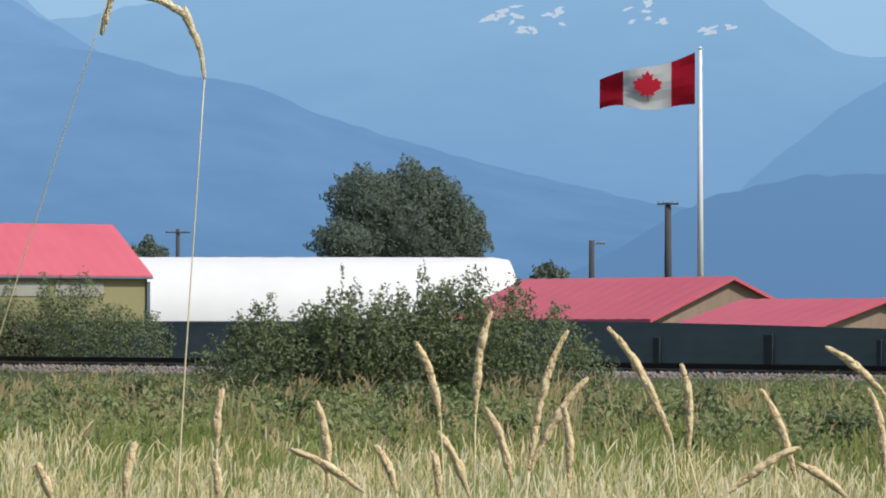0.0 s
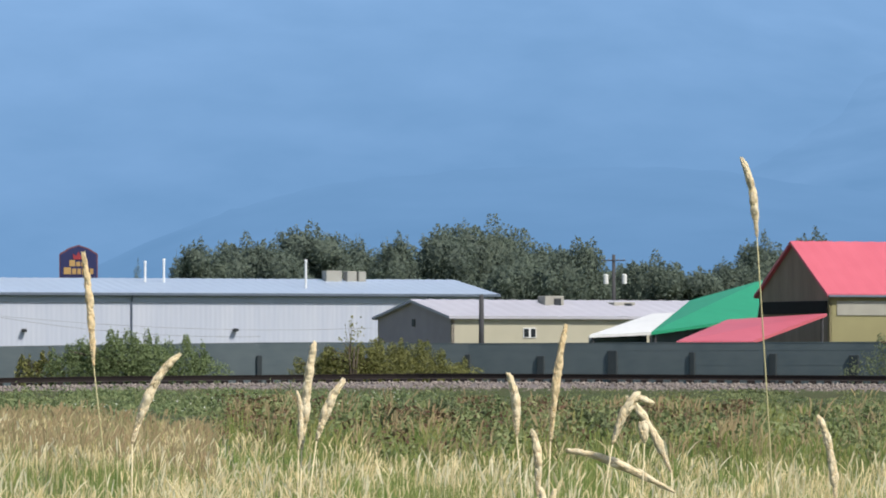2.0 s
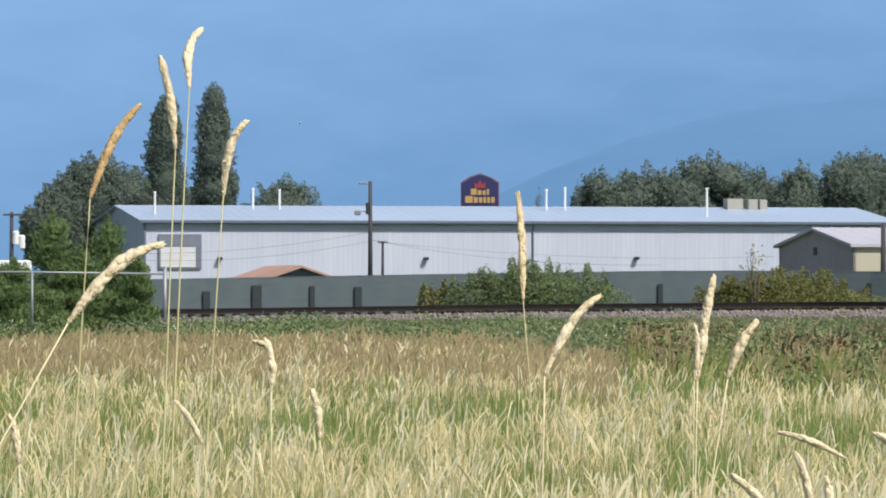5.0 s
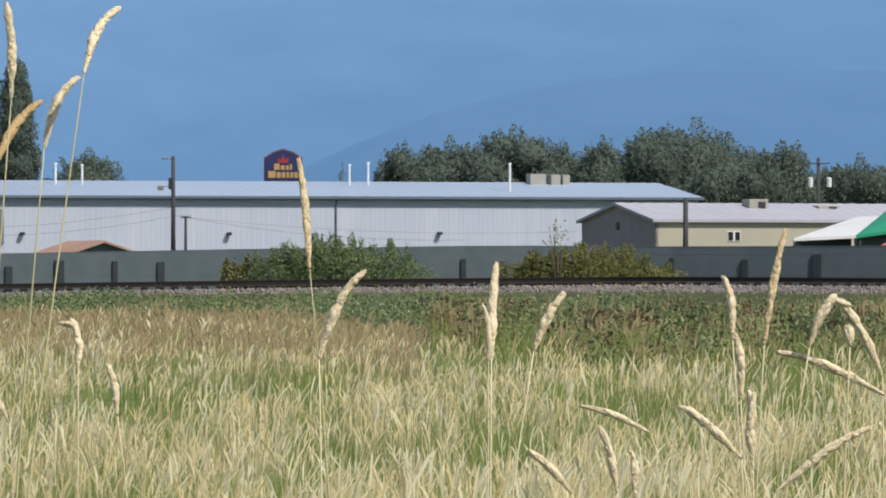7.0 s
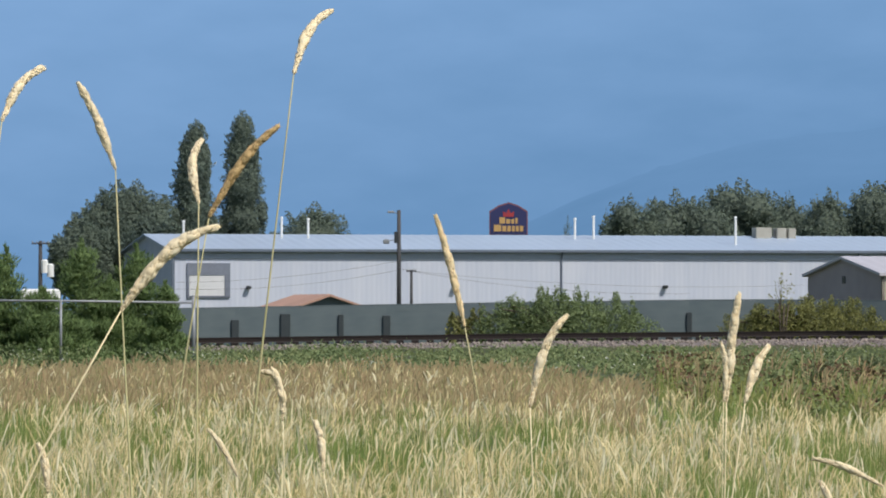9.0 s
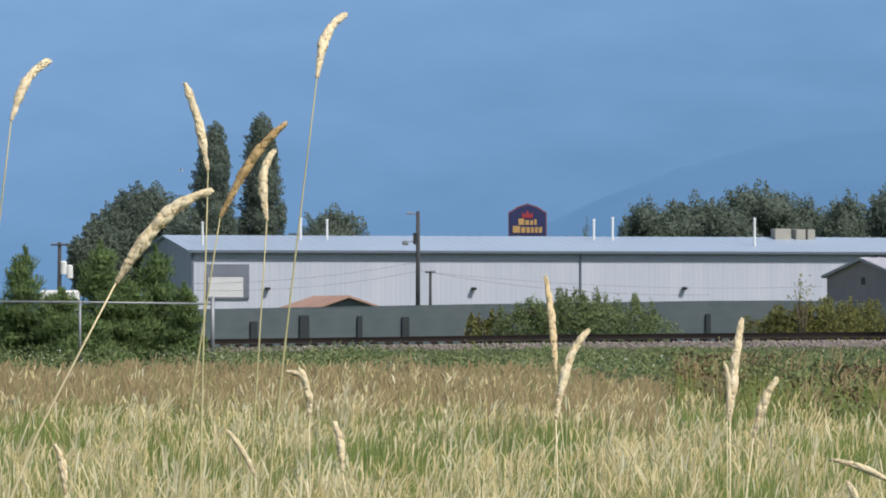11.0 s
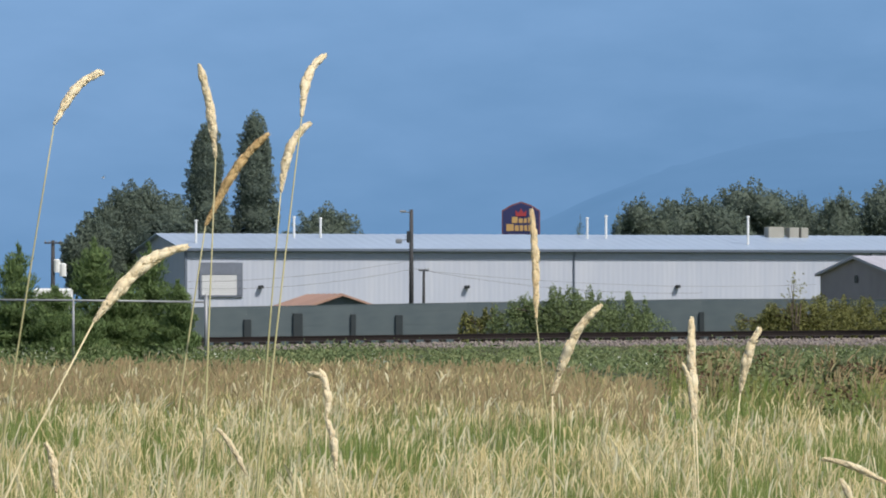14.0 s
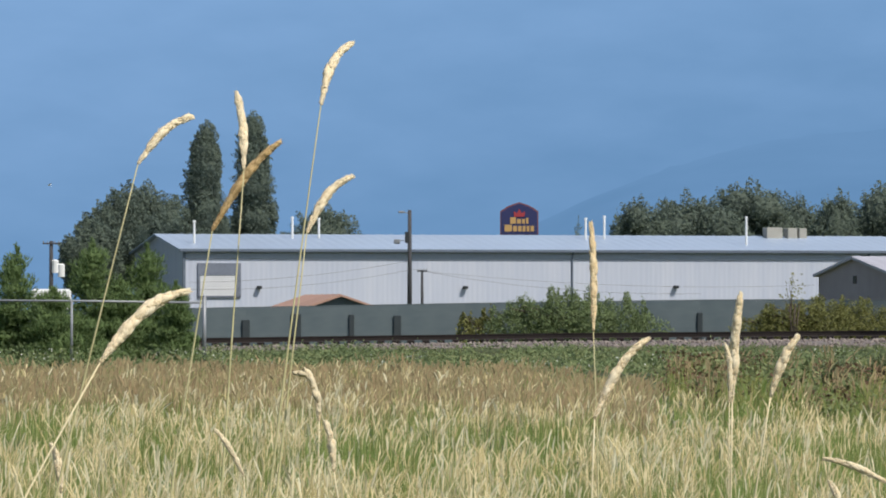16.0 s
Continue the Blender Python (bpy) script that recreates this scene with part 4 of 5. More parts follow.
def blades(name, n, u_range, R_range, h_range, width, material, label, seed, lean=0.25, heads=0.0, tuft=9, bias=0.5, lush=None):
    """Bent grass blades scattered over a stretch of the field, as one mesh. lush: the share kept where the sward is dry and where it is green."""
    rng = np.random.default_rng(seed)
    c = n // tuft
    pick = rng.integers(0, c, n)
    cu, cf = rng.uniform(*u_range, c * 4), rng.random(c * 4)
    if lush:
        far = smooth(EDGE, cu) * R_range[1]
        near = R_range[0] if R_range[0] > 2 else far * R_range[0] / R_range[1]
        ok = rng.random(c * 4) < lush[0] + (lush[1] - lush[0]) * sward(cu, 1 / (1 / near + (1 / far - 1 / near) * cf ** bias))
        order = np.argsort(~ok, kind="stable")
        cu, cf = cu[order], cf[order]
    u = cu[:c][pick]
    f = cf[:c][pick]
    tall = rng.uniform(0.75, 1.2, c)[pick]
    end = smooth(EDGE, u) * R_range[1]
    start = R_range[0] if R_range[0] > 2 else end * R_range[0] / R_range[1]
    R = 1 / (1 / start + (1 / end - 1 / start) * f ** bias)
    a = (u - 784) / SPAN
    x, y = R * np.sin(a), R * np.cos(a)
    z = np.zeros(n)
    ox, oy = rng.normal(0, 0.055, n) * np.clip(R / 40, 0.8, 2.5), rng.normal(0, 0.1, n)
    x, y = x + ox, y + oy
    h = rng.uniform(*h_range, n) * tall * (0.9 + 0.2 * np.sin(x * 1.3) * np.sin(y * 0.4))
    w = width * rng.uniform(0.6, 1.3, n) * np.clip(R / 45, 0.7, 2.2)
    ang = rng.uniform(0, math.tau, n)
    bx = (ox * 0.3 + rng.normal(0.008, lean * 0.8, n)) * h / 0.5
    by = np.sin(ang) * lean * h
    side = rng.uniform(-0.5, 0.5, n)
    sx, sy = np.cos(side), np.sin(side)
    levels = ((0.0, 0.0, 0.9), (0.5, 0.2, 1.0), (0.82, 0.62, 0.7), (1.0, 1.0, 0.12)) if not heads else ((0.0, 0.0, 0.5), (0.76, 0.3, 0.4), (0.83, 0.45, 1.9), (0.95, 0.9, 1.8), (1.0, 1.2, 0.4))
    hk = rng.normal(0.012, 0.032, n) * h * (1.0 if heads else 0.0)
    rows = []
    for hz, b, ww in levels:
        for s in (-1, 1):
            rows.append(np.stack([x + bx * b + hk * max(0.0, b - 0.4) ** 1.5 + s * sx * w * ww / 2, y + by * b + s * sy * w * ww / 2, z + h * hz], 1))
    v = np.stack(rows, 1).reshape(-1, 3)
    k = len(levels) * 2
    q = np.concatenate([np.arange(n)[:, None] * k + np.array([2 * i, 2 * i + 1, 2 * i + 3, 2 * i + 2])[None] for i in range(len(levels) - 1)])
    return tagged(array_mesh(name, v, q, material), label, "grass", kind="stuff")


blades("field_grass", 52000, (-350, 4500), (17, 1.0), (0.30, 0.47), 0.0056, M["grass"], "tall mixed green and straw meadow grass", 11, 0.05, tuft=10, bias=0.8)
blades("green_grass", 84000, (-350, 4500), (15, 0.92), (0.30, 0.50), 0.0058, M["green"], "fresh green meadow grass in patches", 25, 0.05, tuft=12, bias=0.8, lush=(0.25, 1.0))
blades("seeding_grass", 36000, (-350, 4500), (17, 0.92), (0.40, 0.57), 0.0056, M["straw"], "ripe straw-coloured seeding grass in the meadow", 12, 0.06, heads=1.0, tuft=4, bias=0.8, lush=(1.0, 0.3))
blades("near_grass", 9000, (-900, 5000), (4, 0.3), (0.3, 0.7), 0.009, M["grass"], "tall meadow grass round the stalks", 24, 0.08, tuft=9, bias=1.2)
# sparse bright stalks added as sunlit sparkle on the meadow
blades("glint_grass", 8000, (-350, 4500), (17, 0.85), (0.44, 0.62), 0.0072, M["pale"], "cream grass stalks painted bright as glints above the meadow", 23, 0.05, heads=1.0, tuft=2, bias=0.85, lush=(1.0, 0.4))
blades("russet_grass", 21000, (-350, 1150), (0.6, 1.02), (0.33, 0.56), 0.006, M["russet"], "russet dry grass along the field's far edge", 13, 0.035, heads=1.0, bias=0.9)
blades("edge_grass", 5000, (1300, 4500), (0.8, 1.25), (0.35, 0.62), 0.007, M["grass"], "dry grass tufts among the weeds", 18, 0.05, heads=1.0, bias=0.9)


blades("weedy_grass", 5000, (1180, 4500), (0.95, 2.0), (0.35, 0.75), 0.007, M["russet"], "dry russet grass standing among the weeds", 21, 0.045, heads=1.0, tuft=12, bias=0.7)
blades("verge_grass", 12000, (1180, 4500), (0.95, 2.0), (0.3, 0.6), 0.0075, M["grass"], "green verge grass among the weeds", 22, 0.05, tuft=14, bias=0.7)


def weeds(name, n, u_range, span, h, leaf, material, label, seed, clump=1.0, category="weeds"):
    """Leafy clumps between the field's edge (0) and the foot of the bank (1)."""
    rng = np.random.default_rng(seed)
    c = max(20, n // 70)
    cu, cf, ch = rng.uniform(*u_range, c), rng.uniform(*span, c), (0.15 + 0.85 * rng.random(c) ** 1.6) * h
    pick = rng.integers(0, c, n)
    uu = cu[pick] + rng.normal(0, 18 * clump, n)
    R = smooth(EDGE, uu) + 1 + (track_R(uu) - 5.6 - smooth(EDGE, uu)) * np.clip(cf[pick] + rng.normal(0, 0.02, n), 0, 1)
    d = R - track_R(uu)
    zz = np.interp(d, [-14, -6.5, -2.6], [0.0, 0.15, 0.45]) + ch[pick] * rng.random(n) ** 0.6 * (1 - 0.5 * cf[pick])
    a = (uu - 784) / SPAN
    v, q = leaf_array(np.stack([R * np.sin(a), R * np.cos(a), zz], 1), leaf, rng, np.tile([0.1, -0.22, 0.25], (n, 1)))
    return tagged(array_mesh(name, v, q, material), label, category, kind="stuff")


weeds("roadside_weeds", 52000, (-350, 4500), (0.12, 1.0), 0.85, 0.045, M["weed"], "green leafy weeds along the foot of the railway bank", 14)
weeds("bank_weeds", 26000, (-350, 4500), (0.8, 1.02), 0.5, 0.045, M["weed"], "low green weeds creeping up the stone bank", 19)
weeds("tall_weeds", 46000, (1250, 4500), (0.0, 0.22), 0.9, 0.044, M["weed"], "taller dark green weeds at the field's edge", 17)
weeds("bank_herbs", 22000, (-350, 1500), (0.35, 1.0), 1.0, 0.05, M["leafshrub"], "pale green herbs in uneven clumps below the stone bank", 26, 1.6)
weeds("white_flowers", 1300, (-350, 1500), (0.3, 1.0), 0.8, 0.028, M["bloom"], "tiny white flowers among the weeds", 15, 2.0, "flowers")
weeds("red_dock", 16000, (1180, 2100), (0.03, 0.6), 0.85, 0.044, M["redweed"], "reddish dock plants among the weeds", 16)


# ---- single tall grass stalks near the eye ----
def bird(name, span, body_mat, label, m):
    """A small bird in flight: body, head, tail and two swept wings."""
    t = thing(name, m, label, "bird")
    L = span * 0.55
    part("body", tube([(-L * 0.5, 0, 0), (-L * 0.25, 0, 0.0), (L * 0.15, 0, 0.01 * span), (L * 0.42, 0, 0.02 * span)], [L * 0.03, L * 0.10, L * 0.12, L * 0.05], 8), body_mat, t, shade=True)
    part("head", tube([(L * 0.38, 0, 0.02 * span), (L * 0.48, 0, 0.03 * span), (L * 0.58, 0, 0.02 * span)], [L * 0.06, L * 0.08, L * 0.01], 8), body_mat, t, shade=True)
    part("tail", solid([(-L * 0.45, 0.02 * span, 0), (-L * 0.45, -0.02 * span, 0), (-L * 0.85, -0.07 * span, 0.0), (-L * 0.85, 0.07 * span, 0), (-L * 0.45, 0, 0.012 * span), (-L * 0.85, 0, 0.008 * span)],
                       [(0, 1, 2, 3), (0, 4, 1), (4, 5, 2, 1), (0, 3, 5, 4), (3, 2, 5)]), body_mat, t)
    for s in (-1, 1):
        part("wing", solid([(L * 0.25, s * 0.04 * span, 0.02 * span), (-L * 0.15, s * 0.04 * span, 0.015 * span), (-L * 0.3, s * 0.30 * span, 0.2 * span), (-L * 0.45, s * 0.5 * span, 0.33 * span), (L * 0.1, s * 0.28 * span, 0.2 * span),
                            (0.0, s * 0.1 * span, 0.06 * span)], [(0, 4, 5), (4, 3, 2, 5), (5, 2, 1), (0, 5, 1), (0, 1, 2, 3, 4)]), body_mat, t)
    return t


SWALLOW = bird("swallow", 0.24, M["swallow"], "small dark swallow darting low over the field", site(-2600, 70, 4.0, 0))
GULL = bird("gull", 2.0, M["whitepipe"], "distant white gull gliding slowly across the haze", site(838, 1500, 52.0, 180))

STALKS = []


def stalk(tip, neck, foot, d, head=None, stem=None, curve=0.0, thick=1.0, hook=None, slim=1.0, bow=0.05):
    """A tall reed-grass stalk at distance d: root below foot, stem to the neck, seed head from neck to tip (directions in the resting view)."""
    k = d / SPAN
    head, stem = head or M["head"], stem or M["stemgreen"]
    zf, zn = height(foot[1], d), height(neck[1], d)
    slope = (neck[0] - foot[0]) / (zn - zf)
    u0 = foot[0] - slope * zf * 0.55
    t = thing("grass_stalk", site(u0, d), "tall ripe reed-grass stalk with a straw-coloured seed head", "grass stalk", "tall grass stalks")

    def loc(u, v):
        return Vector(((u - u0) * k, 0, height(v, d)))

    N, F = loc(*neck), loc(*foot)
    pts = []
    for i in range(15):
        f = i / 14
        lower = Vector((0, 0, 0)) * (1 - f) ** 2 + 2 * f * (1 - f) * Vector((F.x * 0.62, 0, F.z * 0.55)) + f * f * N
        z = N.z * f
        x = np.interp(z, [0, F.z, N.z], [0, F.x, N.x])
        pts.append(Vector((0.5 * (x + lower.x) + curve * k * math.sin(math.pi * f), 0.0, z)))
    pts[-1] = N
    r = 0.0030 * d / 9 * thick
    part("stem", tube(pts, [r * slim * (1.28 - 0.9 * i / 14) * (1.25 if i in (7, 10) else 1.0) for i in range(15)], 6), stem, t, shade=True)
    T = loc(*tip) - N
    L = T.length
    path = []
    across = Vector((-T.z, 0, T.x)).normalized() * L * bow * (1 if T.x >= 0 else -1)
    for i in range(11):
        f = i / 10
        if hook:
            pth = [Vector((0, 0, 0))] + [loc(*h) - N for h in hook] + [T]
            s = f * (len(pth) - 1)
            j = min(int(s), len(pth) - 2)
            path.append(pth[j].lerp(pth[j + 1], s - j))
        else:
            path.append(T * f + across * 4 * f * (1 - f) * (0.55 + 0.9 * f))
    rng = np.random.default_rng(int(abs(tip[0] * 7 + tip[1] * 3)))
    P0 = np.array([tuple(p) for p in path])
    unit = 0.0078 * d / 9 * thick

    def along(f):
        s = np.clip(f, 0, 0.9999) * 10
        j = s.astype(int)
        tg = P0[j + 1] - P0[j]
        tg /= np.linalg.norm(tg, axis=1)[:, None] + 1e-9
        return P0[j] + (P0[j + 1] - P0[j]) * (s - j)[:, None], tg

    def outward(n, tg, angle):
        e1 = np.cross(tg, [0.0, 1.0, 0.0])
        e1 /= np.linalg.norm(e1, axis=1)[:, None] + 1e-9
        return np.cos(angle)[:, None] * e1 + np.sin(angle)[:, None] * np.cross(e1, tg)

    swell = rng.uniform(0, 6, 2)

    def profile(f):
        return np.interp(f, [0, 0.1, 0.2, 0.32, 0.65, 0.9, 1.0], [0.32, 0.55, 0.7, 1.0, 0.95, 0.7, 0.35]) * (1 + 0.08 * np.sin(f * 31 + swell[0]) + 0.09 * np.sin(f * 14 + swell[1]))

    # plump spikelet clusters along the axis
    m = int(min(120, max(40, L / unit * 4.2)))
    f = (np.arange(m) + rng.uniform(0.1, 0.9, m)) / m * 0.97
    c, tg = along(f)
    rd = outward(m, tg, np.arange(m) * 2.4 + rng.normal(0, 0.5, m))
    size = unit * profile(f) * rng.uniform(0.82, 1.15, m)
    ax = tg + rd * rng.uniform(0.10, 0.34, m)[:, None]
    ax /= np.linalg.norm(ax, axis=1)[:, None]
    bx = np.cross(ax, rd)
    bx /= np.linalg.norm(bx, axis=1)[:, None]
    cx = np.cross(bx, ax)
    c = c + rd * (size * 0.34)[:, None] + tg * unit * 0.3
    verts, tris = [], []
    rows, cols = 5, 6
    for i in range(rows + 2):
        a = -math.pi / 2 + math.pi * i / (rows + 1)
        for k in range(cols):
            b = k * math.tau / cols + 0.5 * (i % 2)
            r = math.cos(a) * (1 - 0.25 * math.sin(a))
            jit = rng.uniform(0.88, 1.12, m)[:, None]
            verts.append(c + size[:, None] * (ax * 1.75 * math.sin(a) + (bx * math.cos(b) + cx * math.sin(b)) * r * 0.80 * jit))
    v = np.stack(verts, 1).reshape(-1, 3)
    K = (rows + 2) * cols
    patch = []
    for i in range(rows + 1):
        for k in range(cols):
            p, q2 = i * cols + k, i * cols + (k + 1) % cols
            patch += [(p, q2, q2 + cols), (p, q2 + cols, p + cols)]
    q = (np.arange(m)[:, None, None] * K + np.array(patch)[None]).reshape(-1, 3)
    # loose husks and bristles round them
    n = int(m * 6)
    f = rng.random(n)
    c, tg = along(f)
    rd = outward(n, tg, rng.uniform(0, math.tau, n))
    c = c + rd * (unit * profile(f) * rng.uniform(0.85, 1.12, n))[:, None]
    a = tg + rd * rng.uniform(0.05, 0.5, n)[:, None]
    a /= np.linalg.norm(a, axis=1)[:, None]
    b = np.cross(a, rd)
    ln = unit * rng.uniform(0.25, 0.5, n)[:, None]
    fv = np.stack([c - a * ln, c + b * ln * 0.3, c + rd * ln * 0.15, c - b * ln * 0.3, c + a * ln * 1.2], 1).reshape(-1, 3)
    tri = np.array([(0, 2, 1), (0, 3, 2), (0, 1, 3), (4, 1, 2), (4, 2, 3), (4, 3, 1)])
    q = np.concatenate([q, (np.arange(n)[:, None, None] * 5 + tri[None]).reshape(-1, 3) + len(v)])
    v = np.concatenate([v, fv])
    # the pale core that closes the gaps
    fs = np.linspace(0, 0.98, 31)
    c, tg = along(fs)
    an = np.arange(8) * math.tau / 8
    ring = np.stack([c + outward(31, tg, np.full(31, b)) * (unit * 0.68 * profile(fs))[:, None] for b in an], 1)
    i0 = np.array([(i * 8 + k, i * 8 + (k + 1) % 8, i * 8 + 8 + (k + 1) % 8, i * 8 + 8 + k) for i in range(30) for k in range(8)]) + len(v)
    v = np.concatenate([v, ring.reshape(-1, 3)])
    q = np.concatenate([q, i0[:, [0, 1, 2]], i0[:, [0, 2, 3]]])
    h = array_mesh("seed_head", v, q, head, t)
    h.data.shade_smooth()
    h.location = N
    STALKS.append(dict(thing=t, head=h, neck=N, tip=T, u0=u0, d=d))
    return STALKS[-1]


def r7(x, y):
    return (x + 418, y + 95)


def r15(x, y):
    return (x + 1228, y - 26)


def r0(x, y):
    return (x + 2460, y - 41)


STRAW, BROWN, HB = M["stemstraw"], M["headbrown"], M["head"]
A = stalk((125, 104), (35, 215), (-55, 880), 8.5, bow=0.10)
B = stalk((446, 20), (456, 197), (400, 880), 9.0, bow=0.03)
C = stalk((532, 218), (407, 383), (318, 850), 9.5, BROWN, bow=0.06)
D = stalk((631, -18), (539, 126), (450, 880), 8.8, bow=0.09)
E = stalk((569, 195), (502, 324), (455, 830), 9.2, bow=0.10)
Fk = stalk((375, 335), (205, 500), (15, 800), 7.5, None, STRAW, thick=1.4, bow=0.10)
Hk = stalk((973, 355), (985, 562), (1005, 760), 9.5, M["headtan"], thick=0.85, bow=0.015)
I = stalk((1130, 545), (1035, 700), (1030, 880), 9.0, None, STRAW, bow=0.08)
S1 = stalk((575, 745), (591, 835), (606, 900), 9.2, None, STRAW, thick=0.8)
stalk((92, 785), (110, 872), (114, 930), 8.8, None, STRAW, thick=0.8)
stalk((1445, 815), (1570, 862), (1600, 930), 8.6, None, STRAW, thick=0.7)
stalk((380, 760), (432, 842), (440, 920), 8.6, None, STRAW, thick=0.6)
JS = stalk((1282, 606), (1290, 712), (1288, 890), 8.9, None, STRAW, thick=0.6)
Gk = stalk((520, 660), (565, 745), (563, 880), 9.5, None, STRAW, hook=[(562, 700), (545, 660)], thick=0.8)
J = stalk((1312, 516), (1295, 712), (1292, 880), 9.0, None, STRAW, bow=0.02)
K = stalk((1412, 594), (1363, 700), (1328, 880), 9.0, None, STRAW, bow=0.05)
J2 = stalk(r7(1280, 490), r7(1296, 600), r7(1318, 880), 9.0, None, STRAW, thick=0.9)
J3 = stalk(r7(1390, 405), r7(1352, 610), r7(1340, 780), 9.3, M["headtan"], STRAW, thick=0.85, bow=0.02)
for tip, neck, foot in (((r7(1300, 590), r7(1310, 705), r7(1322, 880))), 
                        ((r7(1335, 695), r7(1332, 830), r7(1333, 890))), ((r7(1482, 530), r7(1560, 665), r7(1562, 880))), ((r7(1498, 580), r7(1503, 612), r7(1490, 875))),
                        ((r7(1200, 718), r7(1312, 812), r7(1340, 900))), ((r7(1545, 757), r7(1375, 872), r7(1340, 930))), 
                        ((r7(935, 800), r7(1012, 872), r7(1030, 920))), ((r7(1060, 755), r7(1092, 872), r7(1100, 920))), ((r7(1117, 800), r7(1122, 880), r7(1122, 930))),
                        ((r15(1000, 685), r15(1032, 842), r15(1036, 900))), ((r15(1470, 770), r15(1455, 872), r15(1450, 930))), ((r15(1300, 808), r15(1328, 882), r15(1335, 930))),
                        ((r15(560, 745), r15(752, 820), r15(770, 900))), ((r15(515, 815), r15(518, 882), r15(518, 930))),
                        ((r0(735, 605), r0(780, 742), r0(790, 900))), ((r0(870, 553), r0(842, 732), r0(838, 900))), ((r0(1005, 585), r0(935, 832), r0(930, 900))),
                        ((r0(1040, 670), r0(938, 832), r0(925, 900))), ((r0(1075, 580), r0(1190, 782), r0(1205, 900))), ((r0(1205, 645), r0(1218, 802), r0(1250, 900))),
                        ((r0(1345, 690), r0(1408, 850), r0(1420, 900))), ((r0(1460, 615), r0(1566, 700), r0(1590, 880))), ((r0(1535, 688), r0(1566, 850), r0(1570, 900))),
                        ((r0(1415, 792), r0(1290, 872), r0(1270, 910))), ((r0(1410, 820), r0(1500, 882), r0(1520, 920))), ((r0(858, 720), r0(908, 862), r0(915, 910))),
                        ((r0(515, 797), r0(645, 872), r0(660, 910))), ((r0(560, 710), r0(580, 872), r0(582, 910))), ((r0(395, 690), r0(385, 792), r0(380, 900))),
                        ((r0(240, 785), r0(226, 862), r0(222, 910))), ((r0(62, 825), r0(92, 884), r0(98, 920))), ((r0(378, 815), r0(386, 884), r0(388, 920))),
                        ((r0(995, 718), r0(1006, 862), r0(1006, 910))), ((r0(775, 765), r0(832, 882), r0(840, 920))), ((r0(665, 790), r0(702, 872), r0(706, 920))), ((r0(765, 800), r0(776, 882), r0(778, 920)))):
    stalk(tip, neck, foot, 8.4 + (tip[0] * 13 % 17) * 0.09, M["headtan"] if tip[0] > 2400 else None, STRAW, thick=0.9)
N1 = stalk(r15(872, 230), r15(897, 370), r15(920, 720), 9.5, thick=0.85)
L4 = stalk(r7(1500, 540), r7(1432, 612), r7(1384, 860), 8.8, None, STRAW, hook=[r7(1446, 570), r7(1470, 528)])
HOOK = stalk((2713, -48), (2822, 99), r0(316, 760), 7.0, None, STRAW, hook=[(2815, 44), (2788, -16), (2745, -41)], thick=0.85)
DROOP = stalk(r0(180, 62), r0(215, -75), (2387, 726), 7.0, hook=[r0(212, -60), r0(200, -10), r0(186, 40)], thick=0.75, slim=0.85)


def on_ray(u, v, centre, reach):
    """The point in direction u, v of the resting view that lies at that reach from the centre, on its far side."""
    eye = Vector((0, 0, EYE))
    way = P(u, v, 1.0) - eye
    q = eye - centre
    A2, B2, C2 = way.dot(way), way.dot(q), q.dot(q) - reach * reach
    disc = max(B2 * B2 - A2 * C2, 0.0)
    return eye + way * ((-B2 + min(math.sqrt(disc), 0.75 * reach)) / A2)


def sway(st, rows):
    """Keys a stalk about its root, and its head about the neck, from seconds, neck u, v, tip u, v."""
    N, T = st["neck"], st["tip"]
    base = st["thing"].matrix_world.copy()
    stem_rows, head_rows = [], []
    if rows[0][0] > 0:
        r = rows[0]
        rows = [(0.0, *r[1:]), (0.7, r[1] + 14, r[2], r[3] + 20, r[4])] + rows
    if rows[-1][0] < 16:
        rows = rows + [(16.0, *rows[-1][1:])]
    inv = base.inverted()
    root = base.translation
    for t, nu, nv, tu, tv in rows:
        joint = on_ray(nu, nv, root, N.length)
        turn = N.rotation_difference(inv @ joint)
        now = base @ turn.to_matrix().to_4x4()
        stem_rows.append((t, now))
        neck = now @ N
        end = on_ray(tu, tv, neck, T.length)
        want = now.to_3x3().inverted() @ (end - neck)
        head_rows.append((t, Matrix.Translation(N) @ T.rotation_difference(want).to_matrix().to_4x4()))
    walk(st["thing"], stem_rows)
    walk(st["head"], head_rows)


def breeze(st, seed, rest):
    """A gentle irregular sway for stalks seen only briefly."""
    rng = np.random.default_rng(seed)
    base = st["thing"].matrix_world.copy()
    p, w = rng.uniform(0, 6.28, 2), rng.uniform(1.6, 2.6)

    def swing(t):
        return 0.28 * math.sin(w * t + p[0]) + 0.16 * math.sin(2.3 * w * t + p[1])

    rows = []
    for i in range(33):
        t = i * 0.5
        a = swing(t) - swing(rest)
        rows.append((t, base @ pose(0, 0, 0, 0.4 * a, a, 0)))
    walk(st["thing"], rows)


